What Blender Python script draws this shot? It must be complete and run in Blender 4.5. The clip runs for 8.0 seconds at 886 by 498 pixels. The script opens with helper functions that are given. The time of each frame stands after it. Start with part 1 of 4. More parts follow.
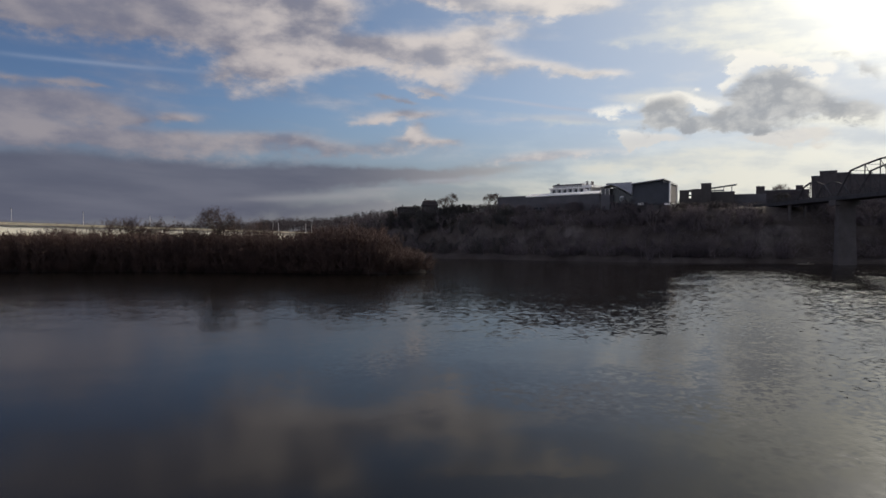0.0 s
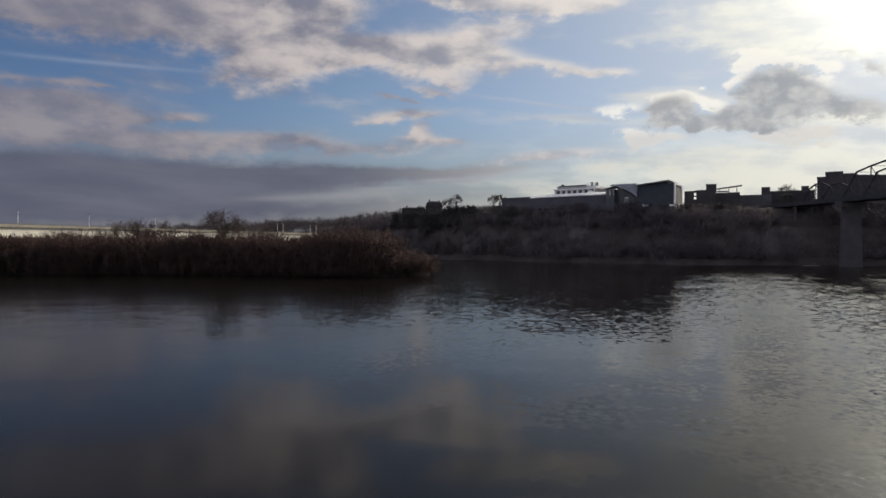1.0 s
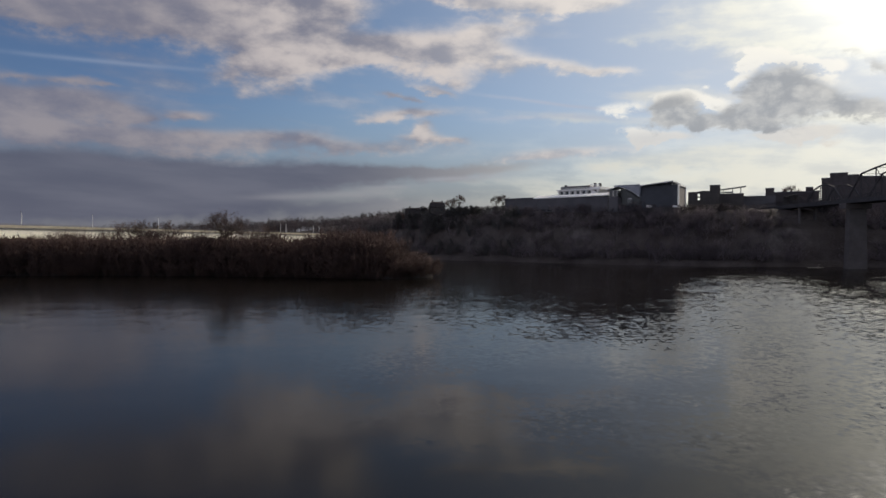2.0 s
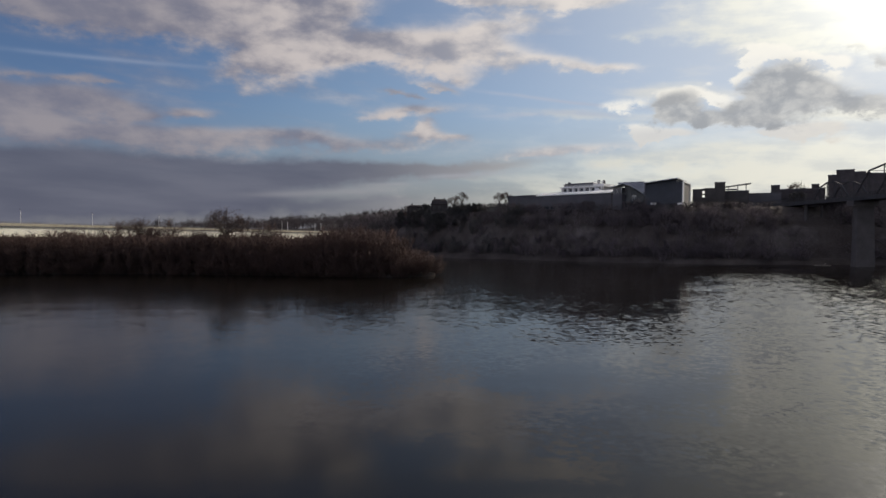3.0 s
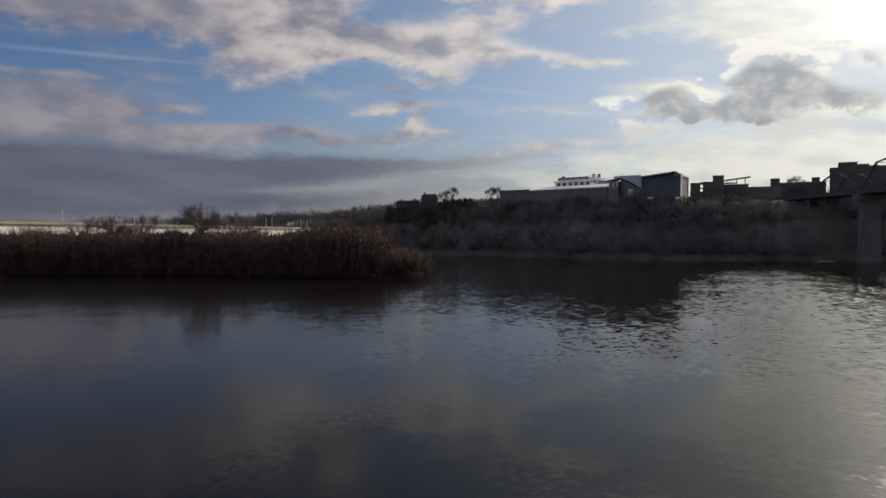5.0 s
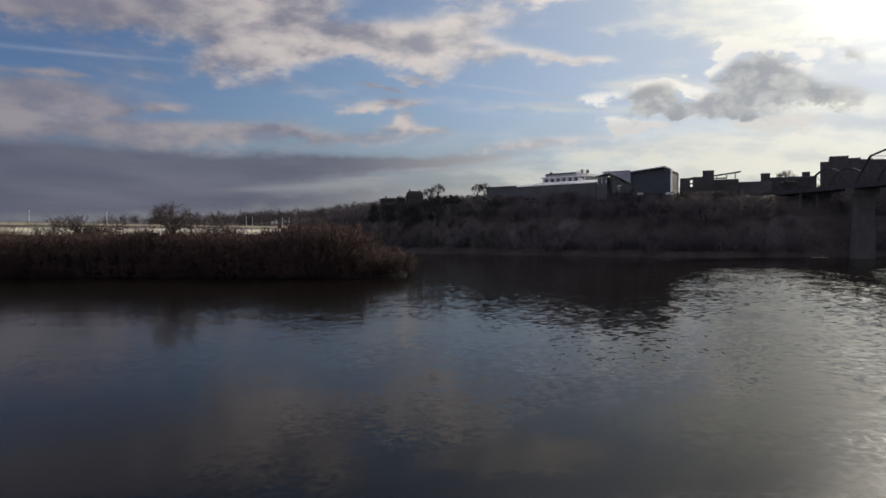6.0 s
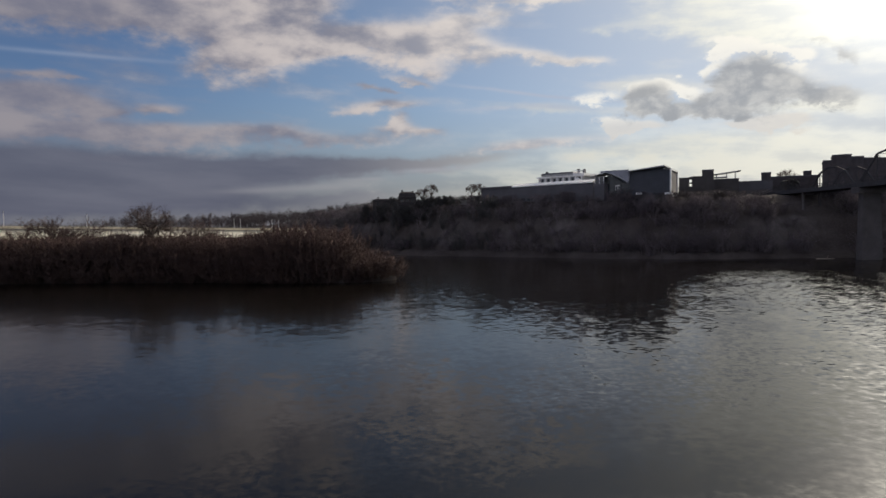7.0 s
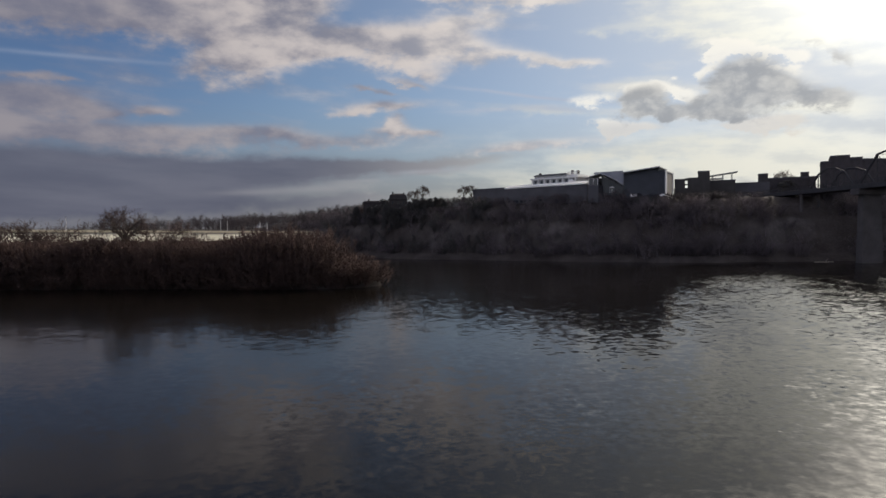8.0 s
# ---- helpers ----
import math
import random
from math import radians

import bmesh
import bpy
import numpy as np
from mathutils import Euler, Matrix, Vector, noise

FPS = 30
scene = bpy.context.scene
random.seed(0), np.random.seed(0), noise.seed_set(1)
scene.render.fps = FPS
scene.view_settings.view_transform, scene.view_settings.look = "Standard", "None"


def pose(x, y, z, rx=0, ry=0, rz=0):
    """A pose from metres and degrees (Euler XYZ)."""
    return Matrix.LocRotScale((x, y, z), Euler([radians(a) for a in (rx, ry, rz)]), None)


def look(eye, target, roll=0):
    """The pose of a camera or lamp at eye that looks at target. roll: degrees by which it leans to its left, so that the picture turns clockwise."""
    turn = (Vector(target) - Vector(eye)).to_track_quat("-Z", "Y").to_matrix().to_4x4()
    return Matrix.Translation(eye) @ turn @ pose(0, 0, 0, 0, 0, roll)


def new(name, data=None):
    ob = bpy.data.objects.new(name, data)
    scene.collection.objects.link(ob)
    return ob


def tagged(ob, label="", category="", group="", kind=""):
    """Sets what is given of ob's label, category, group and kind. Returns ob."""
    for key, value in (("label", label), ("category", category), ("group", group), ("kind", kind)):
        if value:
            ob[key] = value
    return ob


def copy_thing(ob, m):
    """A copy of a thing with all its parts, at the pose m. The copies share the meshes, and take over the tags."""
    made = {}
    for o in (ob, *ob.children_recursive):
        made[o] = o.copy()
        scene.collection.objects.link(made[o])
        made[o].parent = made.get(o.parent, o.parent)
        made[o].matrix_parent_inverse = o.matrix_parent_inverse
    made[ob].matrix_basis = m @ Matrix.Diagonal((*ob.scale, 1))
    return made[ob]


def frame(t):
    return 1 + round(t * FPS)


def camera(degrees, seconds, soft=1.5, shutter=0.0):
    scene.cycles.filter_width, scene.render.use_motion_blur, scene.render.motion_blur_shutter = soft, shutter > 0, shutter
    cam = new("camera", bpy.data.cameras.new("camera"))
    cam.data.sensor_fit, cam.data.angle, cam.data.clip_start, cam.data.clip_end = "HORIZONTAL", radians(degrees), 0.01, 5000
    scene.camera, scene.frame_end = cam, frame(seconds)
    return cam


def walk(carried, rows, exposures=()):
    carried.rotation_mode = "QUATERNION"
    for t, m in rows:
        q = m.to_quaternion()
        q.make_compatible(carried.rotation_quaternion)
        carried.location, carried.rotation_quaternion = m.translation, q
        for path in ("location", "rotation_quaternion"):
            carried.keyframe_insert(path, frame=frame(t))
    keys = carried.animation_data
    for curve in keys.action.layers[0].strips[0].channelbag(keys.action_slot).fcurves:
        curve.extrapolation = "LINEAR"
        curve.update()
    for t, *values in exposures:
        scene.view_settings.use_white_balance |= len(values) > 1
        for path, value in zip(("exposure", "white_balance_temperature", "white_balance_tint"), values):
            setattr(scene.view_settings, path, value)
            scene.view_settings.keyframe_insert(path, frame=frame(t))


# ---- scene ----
cam = camera(70.0, 8.0, soft=1.5)
PATH = [
    (0.0, pose(0.00, 0.00, 9.50, 89.028, 0.000, 0.000)),
    (0.5, pose(-0.05, -0.04, 9.93, 88.972, 0.004, 0.195)),
    (1.0, pose(-0.05, -0.08, 10.38, 88.968, 0.026, 0.383)),
    (1.5, pose(-0.02, -0.06, 10.87, 88.951, -0.016, 0.525)),
    (3.0, pose(-0.05, 2.29, 11.50, 88.598, -0.024, 0.874)),
    (3.5, pose(-0.03, 4.19, 11.52, 88.495, 0.017, 0.936)),
    (4.0, pose(0.13, 6.53, 11.53, 88.402, 0.034, 0.883)),
    (5.5, pose(1.06, 15.97, 11.58, 88.126, 0.343, -0.405)),
    (6.0, pose(1.60, 19.57, 11.65, 88.004, 0.563, -0.974)),
    (6.5, pose(2.10, 23.35, 11.78, 87.951, 0.694, -1.425)),
    (7.0, pose(2.69, 27.11, 11.95, 88.076, 0.791, -1.377)),
    (7.5, pose(3.58, 30.16, 12.14, 88.115, 0.904, -1.209)),
    (8.0, pose(5.09, 32.82, 12.35, 88.213, 0.847, -1.706)),
]
walk(cam, PATH)

# ---------------------------------------------------------------- world and sun
SUN_AZ, SUN_EL = radians(45.0), radians(27.0)   # azimuth clockwise from +y
SKY_STRENGTH = 0.07


class Sock:
    """A scalar socket with arithmetic, to write node sums as plain formulas."""
    tree = None

    def __init__(self, out):
        self.out = out

    @staticmethod
    def math(op, *args):
        n = Sock.tree.nodes.new("ShaderNodeMath")
        n.operation = op
        for i, a in enumerate(args):
            if isinstance(a, Sock):
                Sock.tree.links.new(a.out, n.inputs[i])
            else:
                n.inputs[i].default_value = a
        return Sock(n.outputs[0])

    def __add__(self, o): return Sock.math("ADD", self, o)
    def __radd__(self, o): return Sock.math("ADD", o, self)
    def __sub__(self, o): return Sock.math("SUBTRACT", self, o)
    def __rsub__(self, o): return Sock.math("SUBTRACT", o, self)
    def __mul__(self, o): return Sock.math("MULTIPLY", self, o)
    def __rmul__(self, o): return Sock.math("MULTIPLY", o, self)
    def __truediv__(self, o): return Sock.math("DIVIDE", self, o)


def smooth(x, lo, hi):
    n = Sock.tree.nodes.new("ShaderNodeMapRange")
    n.interpolation_type = "SMOOTHSTEP"
    Sock.tree.links.new(x.out, n.inputs[0])
    n.inputs[1].default_value, n.inputs[2].default_value = lo, hi
    return Sock(n.outputs[0])


def mix_rgb(fac, a, b, blend="MIX"):
    n = Sock.tree.nodes.new("ShaderNodeMix")
    n.data_type, n.blend_type = "RGBA", blend
    n.clamp_factor = True
    for slot, v in ((0, fac), (6, a), (7, b)):
        if isinstance(v, Sock):
            Sock.tree.links.new(v.out, n.inputs[slot])
        elif isinstance(v, (tuple, list)):
            n.inputs[slot].default_value = (*v, 1)
        else:
            n.inputs[slot].default_value = v
    return Sock(n.outputs[2])


def combine(x, y, z):
    n = Sock.tree.nodes.new("ShaderNodeCombineXYZ")
    for i, a in enumerate((x, y, z)):
        if isinstance(a, Sock):
            Sock.tree.links.new(a.out, n.inputs[i])
        else:
            n.inputs[i].default_value = a
    return Sock(n.outputs[0])


def fbm(vec, scale, detail=6, rough=0.55, warp=0.0):
    n = Sock.tree.nodes.new("ShaderNodeTexNoise")
    Sock.tree.links.new(vec.out, n.inputs["Vector"])
    n.inputs["Scale"].default_value = scale
    n.inputs["Detail"].default_value = detail
    n.inputs["Roughness"].default_value = rough
    n.inputs["Distortion"].default_value = warp
    return Sock(n.outputs[0])


# Clouds: heading and height in degrees, half width and half height in degrees, tilt, thickness
CLOUD_HIGH = [(-29.4, 18.4, 9.3, 1.75, 7, 1), (-25.8, 17.0, 5.4, 1.5, 4, 0.9), (-21.9, 18.3, 7.9, 2.11, 7, 0.7), (-15.1, 17.9, 5.2, 2.74, 4, 0.8), (-16.8, 14.6, 3.4, 2.0, 10, 0.9),
    (-13.2, 15.3, 2.5, 1.93, 22, 0.8), (-9.8, 20.0, 3.1, 2.2, 30, 0.8), (-32.7, 16.7, 2.9, 1.02, 7, 0.7)]
CLOUD_MID = [(-4.3, 16.7, 5.6, 1.11, 3, 0.8), (-7.3, 16.2, 3.0, 0.83, 9, 0.7), (-9.3, 15.2, 3.0, 0.56, 6, 0.7), (0.3, 16.2, 4.1, 1.59, 0, 0.8), (2.6, 17.3, 1.83, 1.2, -1, 0.6),
    (-2.2, 14.9, 2.8, 0.95, -9, 0.7), (0.8, 13.6, 1.73, 0.67, 0, 0.6), (4.5, 15.4, 2.0, 1.22, -1, 0.6), (5.0, 17.8, 2.2, 0.55, -6, 0.5), (8.9, 15.2, 2.8, 0.56, -10, 0.75),
    (12.5, 14.2, 2.8, 0.47, -6, 0.8), (15.0, 14.2, 1.71, 0.32, -4, 0.5)]
CLOUD_TOP = [(1.8, 20.2, 4.6, 0.62, -4, 0.9), (7.4, 20.1, 4.5, 0.88, -5, 1), (12.1, 19.8, 3.6, 0.74, 0, 1), (5.9, 18.6, 3.0, 0.36, -9, 0.4), (-5.3, 12.5, 1.21, 0.24, -5, 0.8),
    (-3.4, 12.1, 1.01, 0.22, -3, 0.7), (-2.1, 13.1, 1.32, 0.34, -11, 0.7), (-0.6, 12.6, 1.22, 0.29, -6, 0.7), (-4.0, 10.9, 3.7, 0.37, 3, 0.9), (-6.6, 10.3, 2.0, 0.29, 5, 0.6),
    (-2.6, 9.5, 1.01, 0.74, -19, 1.1), (-2.0, 8.7, 2.5, 0.5, 0, 0.8), (0.2, 8.6, 1.33, 0.27, 0, 0.7)]
CLOUD_LEFT = [(-30.7, 12.0, 1.58, 0.29, 2, 0.8), (-29.0, 11.8, 1.1, 0.17, 6, 0.6), (-32.8, 10.6, 3.6, 0.83, 7, 0.7), (-34.2, 8.9, 2.8, 1.81, 6, 0.9), (-30.4, 10.1, 2.4, 1.19, 6, 0.7),
    (-27.5, 9.7, 1.99, 0.96, -4, 0.95), (-25.8, 9.4, 1.16, 0.36, 4, 0.6), (-22.4, 10.0, 1.74, 0.41, 0, 0.9), (-31.7, 7.8, 3.3, 0.76, 1, 0.8), (-28.7, 7.9, 3.5, 0.57, 4, 0.7),
    (-34.0, 12.0, 1.03, 0.32, -4, 0.6), (-36.9, 10.0, 1.97, 1.97, 7, 0.9)]
CLOUD_LOW = [(-25.0, 7.5, 5.4, 1.18, 1, 0.55), (-19.3, 8.0, 5.4, 0.94, 3, 0.5), (-16.6, 8.7, 2.6, 0.52, 3, 0.5), (-17.0, 7.3, 7.5, 0.86, 2, 0.4), (-12.7, 8.8, 1.75, 0.53, 2, 0.5),
    (-10.3, 8.3, 3.5, 0.64, -1, 0.45), (-7.3, 7.7, 4.5, 0.5, 1, 0.4), (-22.0, 8.6, 2.2, 0.37, 3, 0.35), (10.9, 7.5, 5.4, 0.44, 1, 0.7), (6.9, 7.0, 4.5, 0.3, 3, 0.5)]
BANK = [(-32.8, 4.7, 10.1, 1.87, 2, 1.2), (-21.6, 4.9, 10.6, 1.51, 1, 1.1), (-12.3, 5.3, 8.8, 1.09, 0, 1), (-3.3, 5.6, 6.6, 0.6, 1, 0.8), (1.8, 6.0, 4.6, 0.55, 4, 0.5),
    (6.4, 6.3, 4.0, 0.4, 4, 0.35), (-32.9, 2.1, 11.9, 1.46, 1, 1), (-22.1, 2.6, 7.9, 1.13, 1, 0.8), (-11.3, 2.4, 7.4, 0.7, 0, 0.6), (-7.3, 3.1, 4.5, 0.3, 2, 0.35),
    (-39.8, 3.6, 6.1, 2.34, 3, 1.2)]
CUMULUS = [(18.3, 10.2, 1.23, 1.12, 7, 1.2), (19.8, 11.0, 1.18, 0.88, -4, 1.1), (20.4, 9.9, 1.97, 0.55, -4, 0.9), (22.7, 9.4, 1.83, 0.5, -4, 1), (24.7, 10.2, 1.73, 1.07, 28, 0.9),
    (26.2, 11.6, 1.52, 1.49, 33, 0.9), (28.2, 12.1, 1.71, 1.11, -17, 1), (27.7, 10.3, 2.2, 1.22, -5, 0.9), (30.3, 10.4, 2.7, 1.02, -15, 0.8), (32.7, 9.6, 2.4, 0.67, -13, 0.8),
    (25.5, 9.0, 2.3, 0.4, -4, 0.8), (33.5, 12.5, 1.33, 0.6, -19, 0.7), (32.0, 13.7, 0.63, 0.53, -8, 0.5)]
RIM = [(19.5, 11.7, 1.36, 0.46, -4, 0.9), (22.1, 11.0, 1.96, 0.5, -14, 0.85), (25.1, 14.0, 0.92, 0.86, -6, 1), (26.5, 14.2, 1.84, 0.51, -15, 0.8), (24.2, 12.6, 0.91, 0.35, 16, 0.6),
    (28.3, 13.4, 2.3, 0.34, -13, 0.9), (21.7, 12.2, 0.52, 0.23, 16, 0.6), (16.2, 8.8, 1.51, 0.57, -7, 0.9), (18.7, 8.3, 2.1, 0.47, 3, 0.9), (15.7, 11.1, 2.8, 0.66, -1, 0.4),
    (26.8, 7.9, 2.4, 0.49, 0, 0.9), (29.7, 8.0, 2.0, 0.65, -4, 0.9), (30.7, 12.7, 1.06, 0.91, -7, 0.7)]
HAZE = [(30.6, 16.3, 10.2, 2.81, -19, 1), (24.6, 16.3, 8.4, 1.7, -3, 0.7), (29.5, 5.8, 8.5, 1.49, -3, 0.9), (19.4, 6.6, 9.0, 0.76, 1, 0.8), (10.9, 10.3, 6.4, 0.48, -6, 0.4),
    (17.1, 16.6, 3.2, 0.4, -1, 0.5), (6.9, 4.2, 7.0, 1.01, 0, 0.35), (31.8, 8.9, 4.4, 1.27, -5, 0.8), (-4.3, 4.4, 6.1, 0.71, 0, 0.3), (26.8, 4.2, 10.6, 0.91, -2, 0.8),
    (19.4, 11.5, 4.5, 1.84, -4, 0.45)]
STREAKS = [(-8.8, 3.8, 5.5, 0.3, 3, 0.35), (-15.2, 3.4, 2.9, 0.25, 2, 0.2), (-4.8, 4.5, 2.5, 0.18, 3, 0.5), (-0.2, 5.2, 4.6, 0.2, 3, 0.5), (-28.8, 13.6, 7.0, 0.17, 1, 0.24),
    (8.9, 11.7, 7.0, 0.15, -8, 0.8), (5.9, 10.5, 3.0, 0.15, 1, 0.5), (11.9, 10.4, 2.9, 0.19, -6, 0.5)]


def blobs(rows, az, el):
    """Soft ellipses, summed: az and el in degrees; the sum is carried along as the third component."""
    nt = Sock.tree
    at = combine(az, el, 0.0).out
    for a, e, w, h, tilt, k in rows:
        m = nt.nodes.new("ShaderNodeMapping")
        m.vector_type = "TEXTURE"
        m.inputs["Location"].default_value = (a, e, 0)
        m.inputs["Rotation"].default_value = (0, 0, radians(tilt))
        m.inputs["Scale"].default_value = (w, h, 1e5)
        nt.links.new(at, m.inputs[0])
        d = nt.nodes.new("ShaderNodeVectorMath")
        d.operation = "DOT_PRODUCT"
        nt.links.new(m.outputs[0], d.inputs[0])
        nt.links.new(m.outputs[0], d.inputs[1])
        more = nt.nodes.new("ShaderNodeVectorMath")
        more.operation = "MULTIPLY_ADD"
        nt.links.new(Sock.math("POWER", 0.4, Sock(d.outputs["Value"])).out, more.inputs[0])
        more.inputs[1].default_value = (0, 0, k)
        nt.links.new(at, more.inputs[2])
        at = more.outputs[0]
    sep = nt.nodes.new("ShaderNodeSeparateXYZ")
    nt.links.new(at, sep.inputs[0])
    return Sock(sep.outputs[2])


def build_sky():
    world = bpy.data.worlds.new("sky")
    scene.world = world
    world.use_nodes = True
    nt = world.node_tree
    nt.nodes.clear()
    Sock.tree = nt
    coord = nt.nodes.new("ShaderNodeTexCoord")
    sep = nt.nodes.new("ShaderNodeSeparateXYZ")
    nt.links.new(coord.outputs["Generated"], sep.inputs[0])
    x, y, z = (Sock(o) for o in sep.outputs)
    az = Sock.math("ARCTAN2", x, y)
    el = Sock.math("ARCSINE", Sock.math("MAXIMUM", z, -0.02))
    sky = nt.nodes.new("ShaderNodeTexSky")
    sky.sky_type, sky.sun_disc = "NISHITA", False
    sky.sun_elevation, sky.sun_rotation = SUN_EL, SUN_AZ
    sky.air_density, sky.dust_density, sky.ozone_density = 1.0, 0.5, 2.5
    # closeness to the sun, for the brightness of thin cloud
    sx, sy, sz = math.sin(SUN_AZ) * math.cos(SUN_EL), math.cos(SUN_AZ) * math.cos(SUN_EL), math.sin(SUN_EL)
    dot = x * sx + y * sy + z * sz
    ahead = Sock.math("MAXIMUM", dot, 0.0)
    wide, glow, halo, near = (Sock.math("POWER", ahead, p) for p in (7.0, 14.0, 40.0, 98.0))
    # wind-stretched cloud relief, and the same a little nearer to the sun
    n_big = fbm(combine(az, el * 2.2, 0.0), 7.0, 6, 0.5)
    n_lit = fbm(combine(az + 0.020, el * 2.2 + 0.05, 0.0), 7.0, 6, 0.5)
    n_mid = fbm(combine(az + 3.0, el * 1.8, 0.3), 20.0, 6, 0.55)
    n_fine = fbm(combine(az + 7.0, el * 1.6, 0.9), 44.0, 5, 0.6)
    n_puff = fbm(combine(az + 1.7, el * 1.3, 0.2), 24.0, 5, 0.55, 0.3)
    streak = fbm(combine(az, el * 5.5 + az * 0.35, 0.7), 6.0, 5, 0.5)
    big, mid, fine, puff = n_big - 0.5, n_mid - 0.5, n_fine - 0.5, n_puff - 0.5
    da, de = az * math.degrees(1), el * math.degrees(1)
    wa = da + mid * 2.6 + big * 2.2 + fine * 0.8
    we = de + mid * 1.3 + big * 1.0 + fine * 0.5
    relief = (n_big - n_lit) * 2.2 + mid * 0.8 + fine * 0.4
    # broken cloud that goes on all round and above
    beside = smooth(Sock.math("ABSOLUTE", az), 0.68, 0.85)
    above = smooth(el, 0.40, 0.55)
    elsewhere = Sock.math("MAXIMUM", beside, above) * smooth(n_big, 0.42, 0.62)
    rough = mid * 1.2 + fine * 0.5 + (streak - 0.5) * 0.5
    cream = blobs(CLOUD_HIGH, wa, we) + blobs(CLOUD_MID, wa, we) + blobs(CLOUD_TOP, wa, we) + blobs(CLOUD_LEFT, wa, we) + blobs(CLOUD_LOW, wa, we)
    thick = cream + rough * smooth(cream, 0.02, 0.30)
    d_cream = smooth(Sock.math("MAXIMUM", thick, elsewhere * 0.75), 0.0, 1.02)
    d_veil = smooth(streak + mid * 0.3 + glow * 0.25, 0.48, 0.95) * 0.5
    bank = blobs(BANK, da + big * 3.0 + mid * 2.0, de + big * 1.8 + mid * 1.3 + fine * 0.4)
    d_bank = smooth(bank + ((streak - 0.5) * 0.7 + mid * 0.5) * smooth(bank, 0.02, 0.3), 0.02, 1.15)
    ca, ce = da + puff * 3.4 + fine * 0.8, de + puff * 1.9 + fine * 0.6
    body = blobs(CUMULUS, ca, ce)
    rims = blobs(RIM, ca, ce)
    lump = (puff * 1.6 + fine * 0.7) * smooth(body + rims, 0.03, 0.35)
    d_body = smooth(body + lump * 0.7, 0.10, 0.86)
    d_rim = smooth(rims + lump * 1.1, 0.14, 0.66)
    d_haze = smooth(blobs(HAZE, wa, we) + mid * 0.6 + (streak - 0.5) * 0.8, 0.15, 0.95)
    d_streak = blobs(STREAKS, da + big * 1.0, de + big * 0.3)
    k = 1 / SKY_STRENGTH

    def tone(r, g, b):
        return (r * k, g * k, b * k)

    bright = Sock.math("MAXIMUM", smooth(az, -0.50, -0.22) * (smooth(el, 0.13, 0.20) * 0.8 + 0.2), smooth(az, -0.14, -0.04))
    warm = mix_rgb(smooth(relief, -0.42, 0.40), tone(0.185, 0.185, 0.24), mix_rgb(bright, tone(0.31, 0.285, 0.31), tone(0.58, 0.52, 0.50)))
    warm = mix_rgb(Sock.math("MINIMUM", wide * 4.5, 0.9), warm, mix_rgb(smooth(relief, -0.5, 0.25), tone(0.42, 0.42, 0.46), tone(0.78, 0.71, 0.655)))
    warm = mix_rgb(Sock.math("MINIMUM", glow * 1.3, 1.0), warm, tone(1.06, 1.05, 0.96))
    # unseen clouds opposite the sun, brightened as fill for faces turned from it
    warm = mix_rgb(smooth(dot, 0.15, -0.45), warm, tone(1.70, 1.60, 1.72))
    dusk = mix_rgb(smooth(streak, 0.25, 0.75), tone(0.098, 0.105, 0.150), tone(0.140, 0.146, 0.192))
    dusk = mix_rgb(smooth(az, -0.24, 0.25), dusk, tone(0.42, 0.41, 0.41))
    col = mix_rgb(1.0, Sock(sky.outputs[0]), mix_rgb(smooth(az, -0.55, -0.10), (0.72, 0.79, 0.97), (0.95, 0.97, 1.04)), "MULTIPLY")
    col = mix_rgb(Sock.math("MINIMUM", wide * 1.25, 0.92), col, tone(0.61, 0.66, 0.72))
    low = smooth(el, 0.21, 0.0) * 0.9
    horizon = mix_rgb(smooth(streak + mid * 0.5, 0.36, 0.62), tone(0.53, 0.52, 0.49), tone(0.95, 0.93, 0.79))
    col = mix_rgb(low, col, mix_rgb(smooth(az, -0.10, 0.45), tone(0.185, 0.185, 0.215), horizon))
    col = mix_rgb(Sock.math("MINIMUM", d_veil + halo * 0.5 + glow * 0.12, 1.0), col, warm)
    col = mix_rgb(d_haze * (smooth(streak + mid * 0.6, 0.36, 0.60) * 0.38 + 0.42), col, mix_rgb(Sock.math("MINIMUM", glow * 1.6, 1.0), tone(0.67, 0.65, 0.57), tone(1.14, 1.12, 0.98)))
    col = mix_rgb(d_cream * 0.92, col, warm)
    col = mix_rgb(d_bank * 0.92, col, dusk)
    col = mix_rgb(d_streak * smooth(streak + n_mid * 0.5, 0.35, 0.80), col, mix_rgb(smooth(el, 0.06, 0.14), tone(0.36, 0.35, 0.37), tone(0.44, 0.48, 0.58)))
    col = mix_rgb(d_rim * (smooth(de, 8.2, 9.8) * 0.22 + 0.58), col, mix_rgb(smooth(de, 8.2, 9.8), tone(0.74, 0.68, 0.61), tone(0.98, 0.94, 0.85)))
    col = mix_rgb(d_body * 0.90, col, mix_rgb(smooth(lump, -0.30, 0.30), tone(0.58, 0.575, 0.56), tone(0.335, 0.35, 0.375)))
    # bright sky above the view, added to lighten the reflections on the river
    high = glow * smooth(el, 0.37, 0.50)
    col = mix_rgb(Sock.math("MINIMUM", high * 1.6, 1.0), col, tone(3.4, 3.25, 2.9))
    col = mix_rgb(near, col, tone(14.0, 13.1, 11.4))
    bg = nt.nodes.new("ShaderNodeBackground")
    bg.inputs["Strength"].default_value = SKY_STRENGTH
    nt.links.new(col.out, bg.inputs["Color"])
    out = nt.nodes.new("ShaderNodeOutputWorld")
    nt.links.new(bg.outputs[0], out.inputs[0])


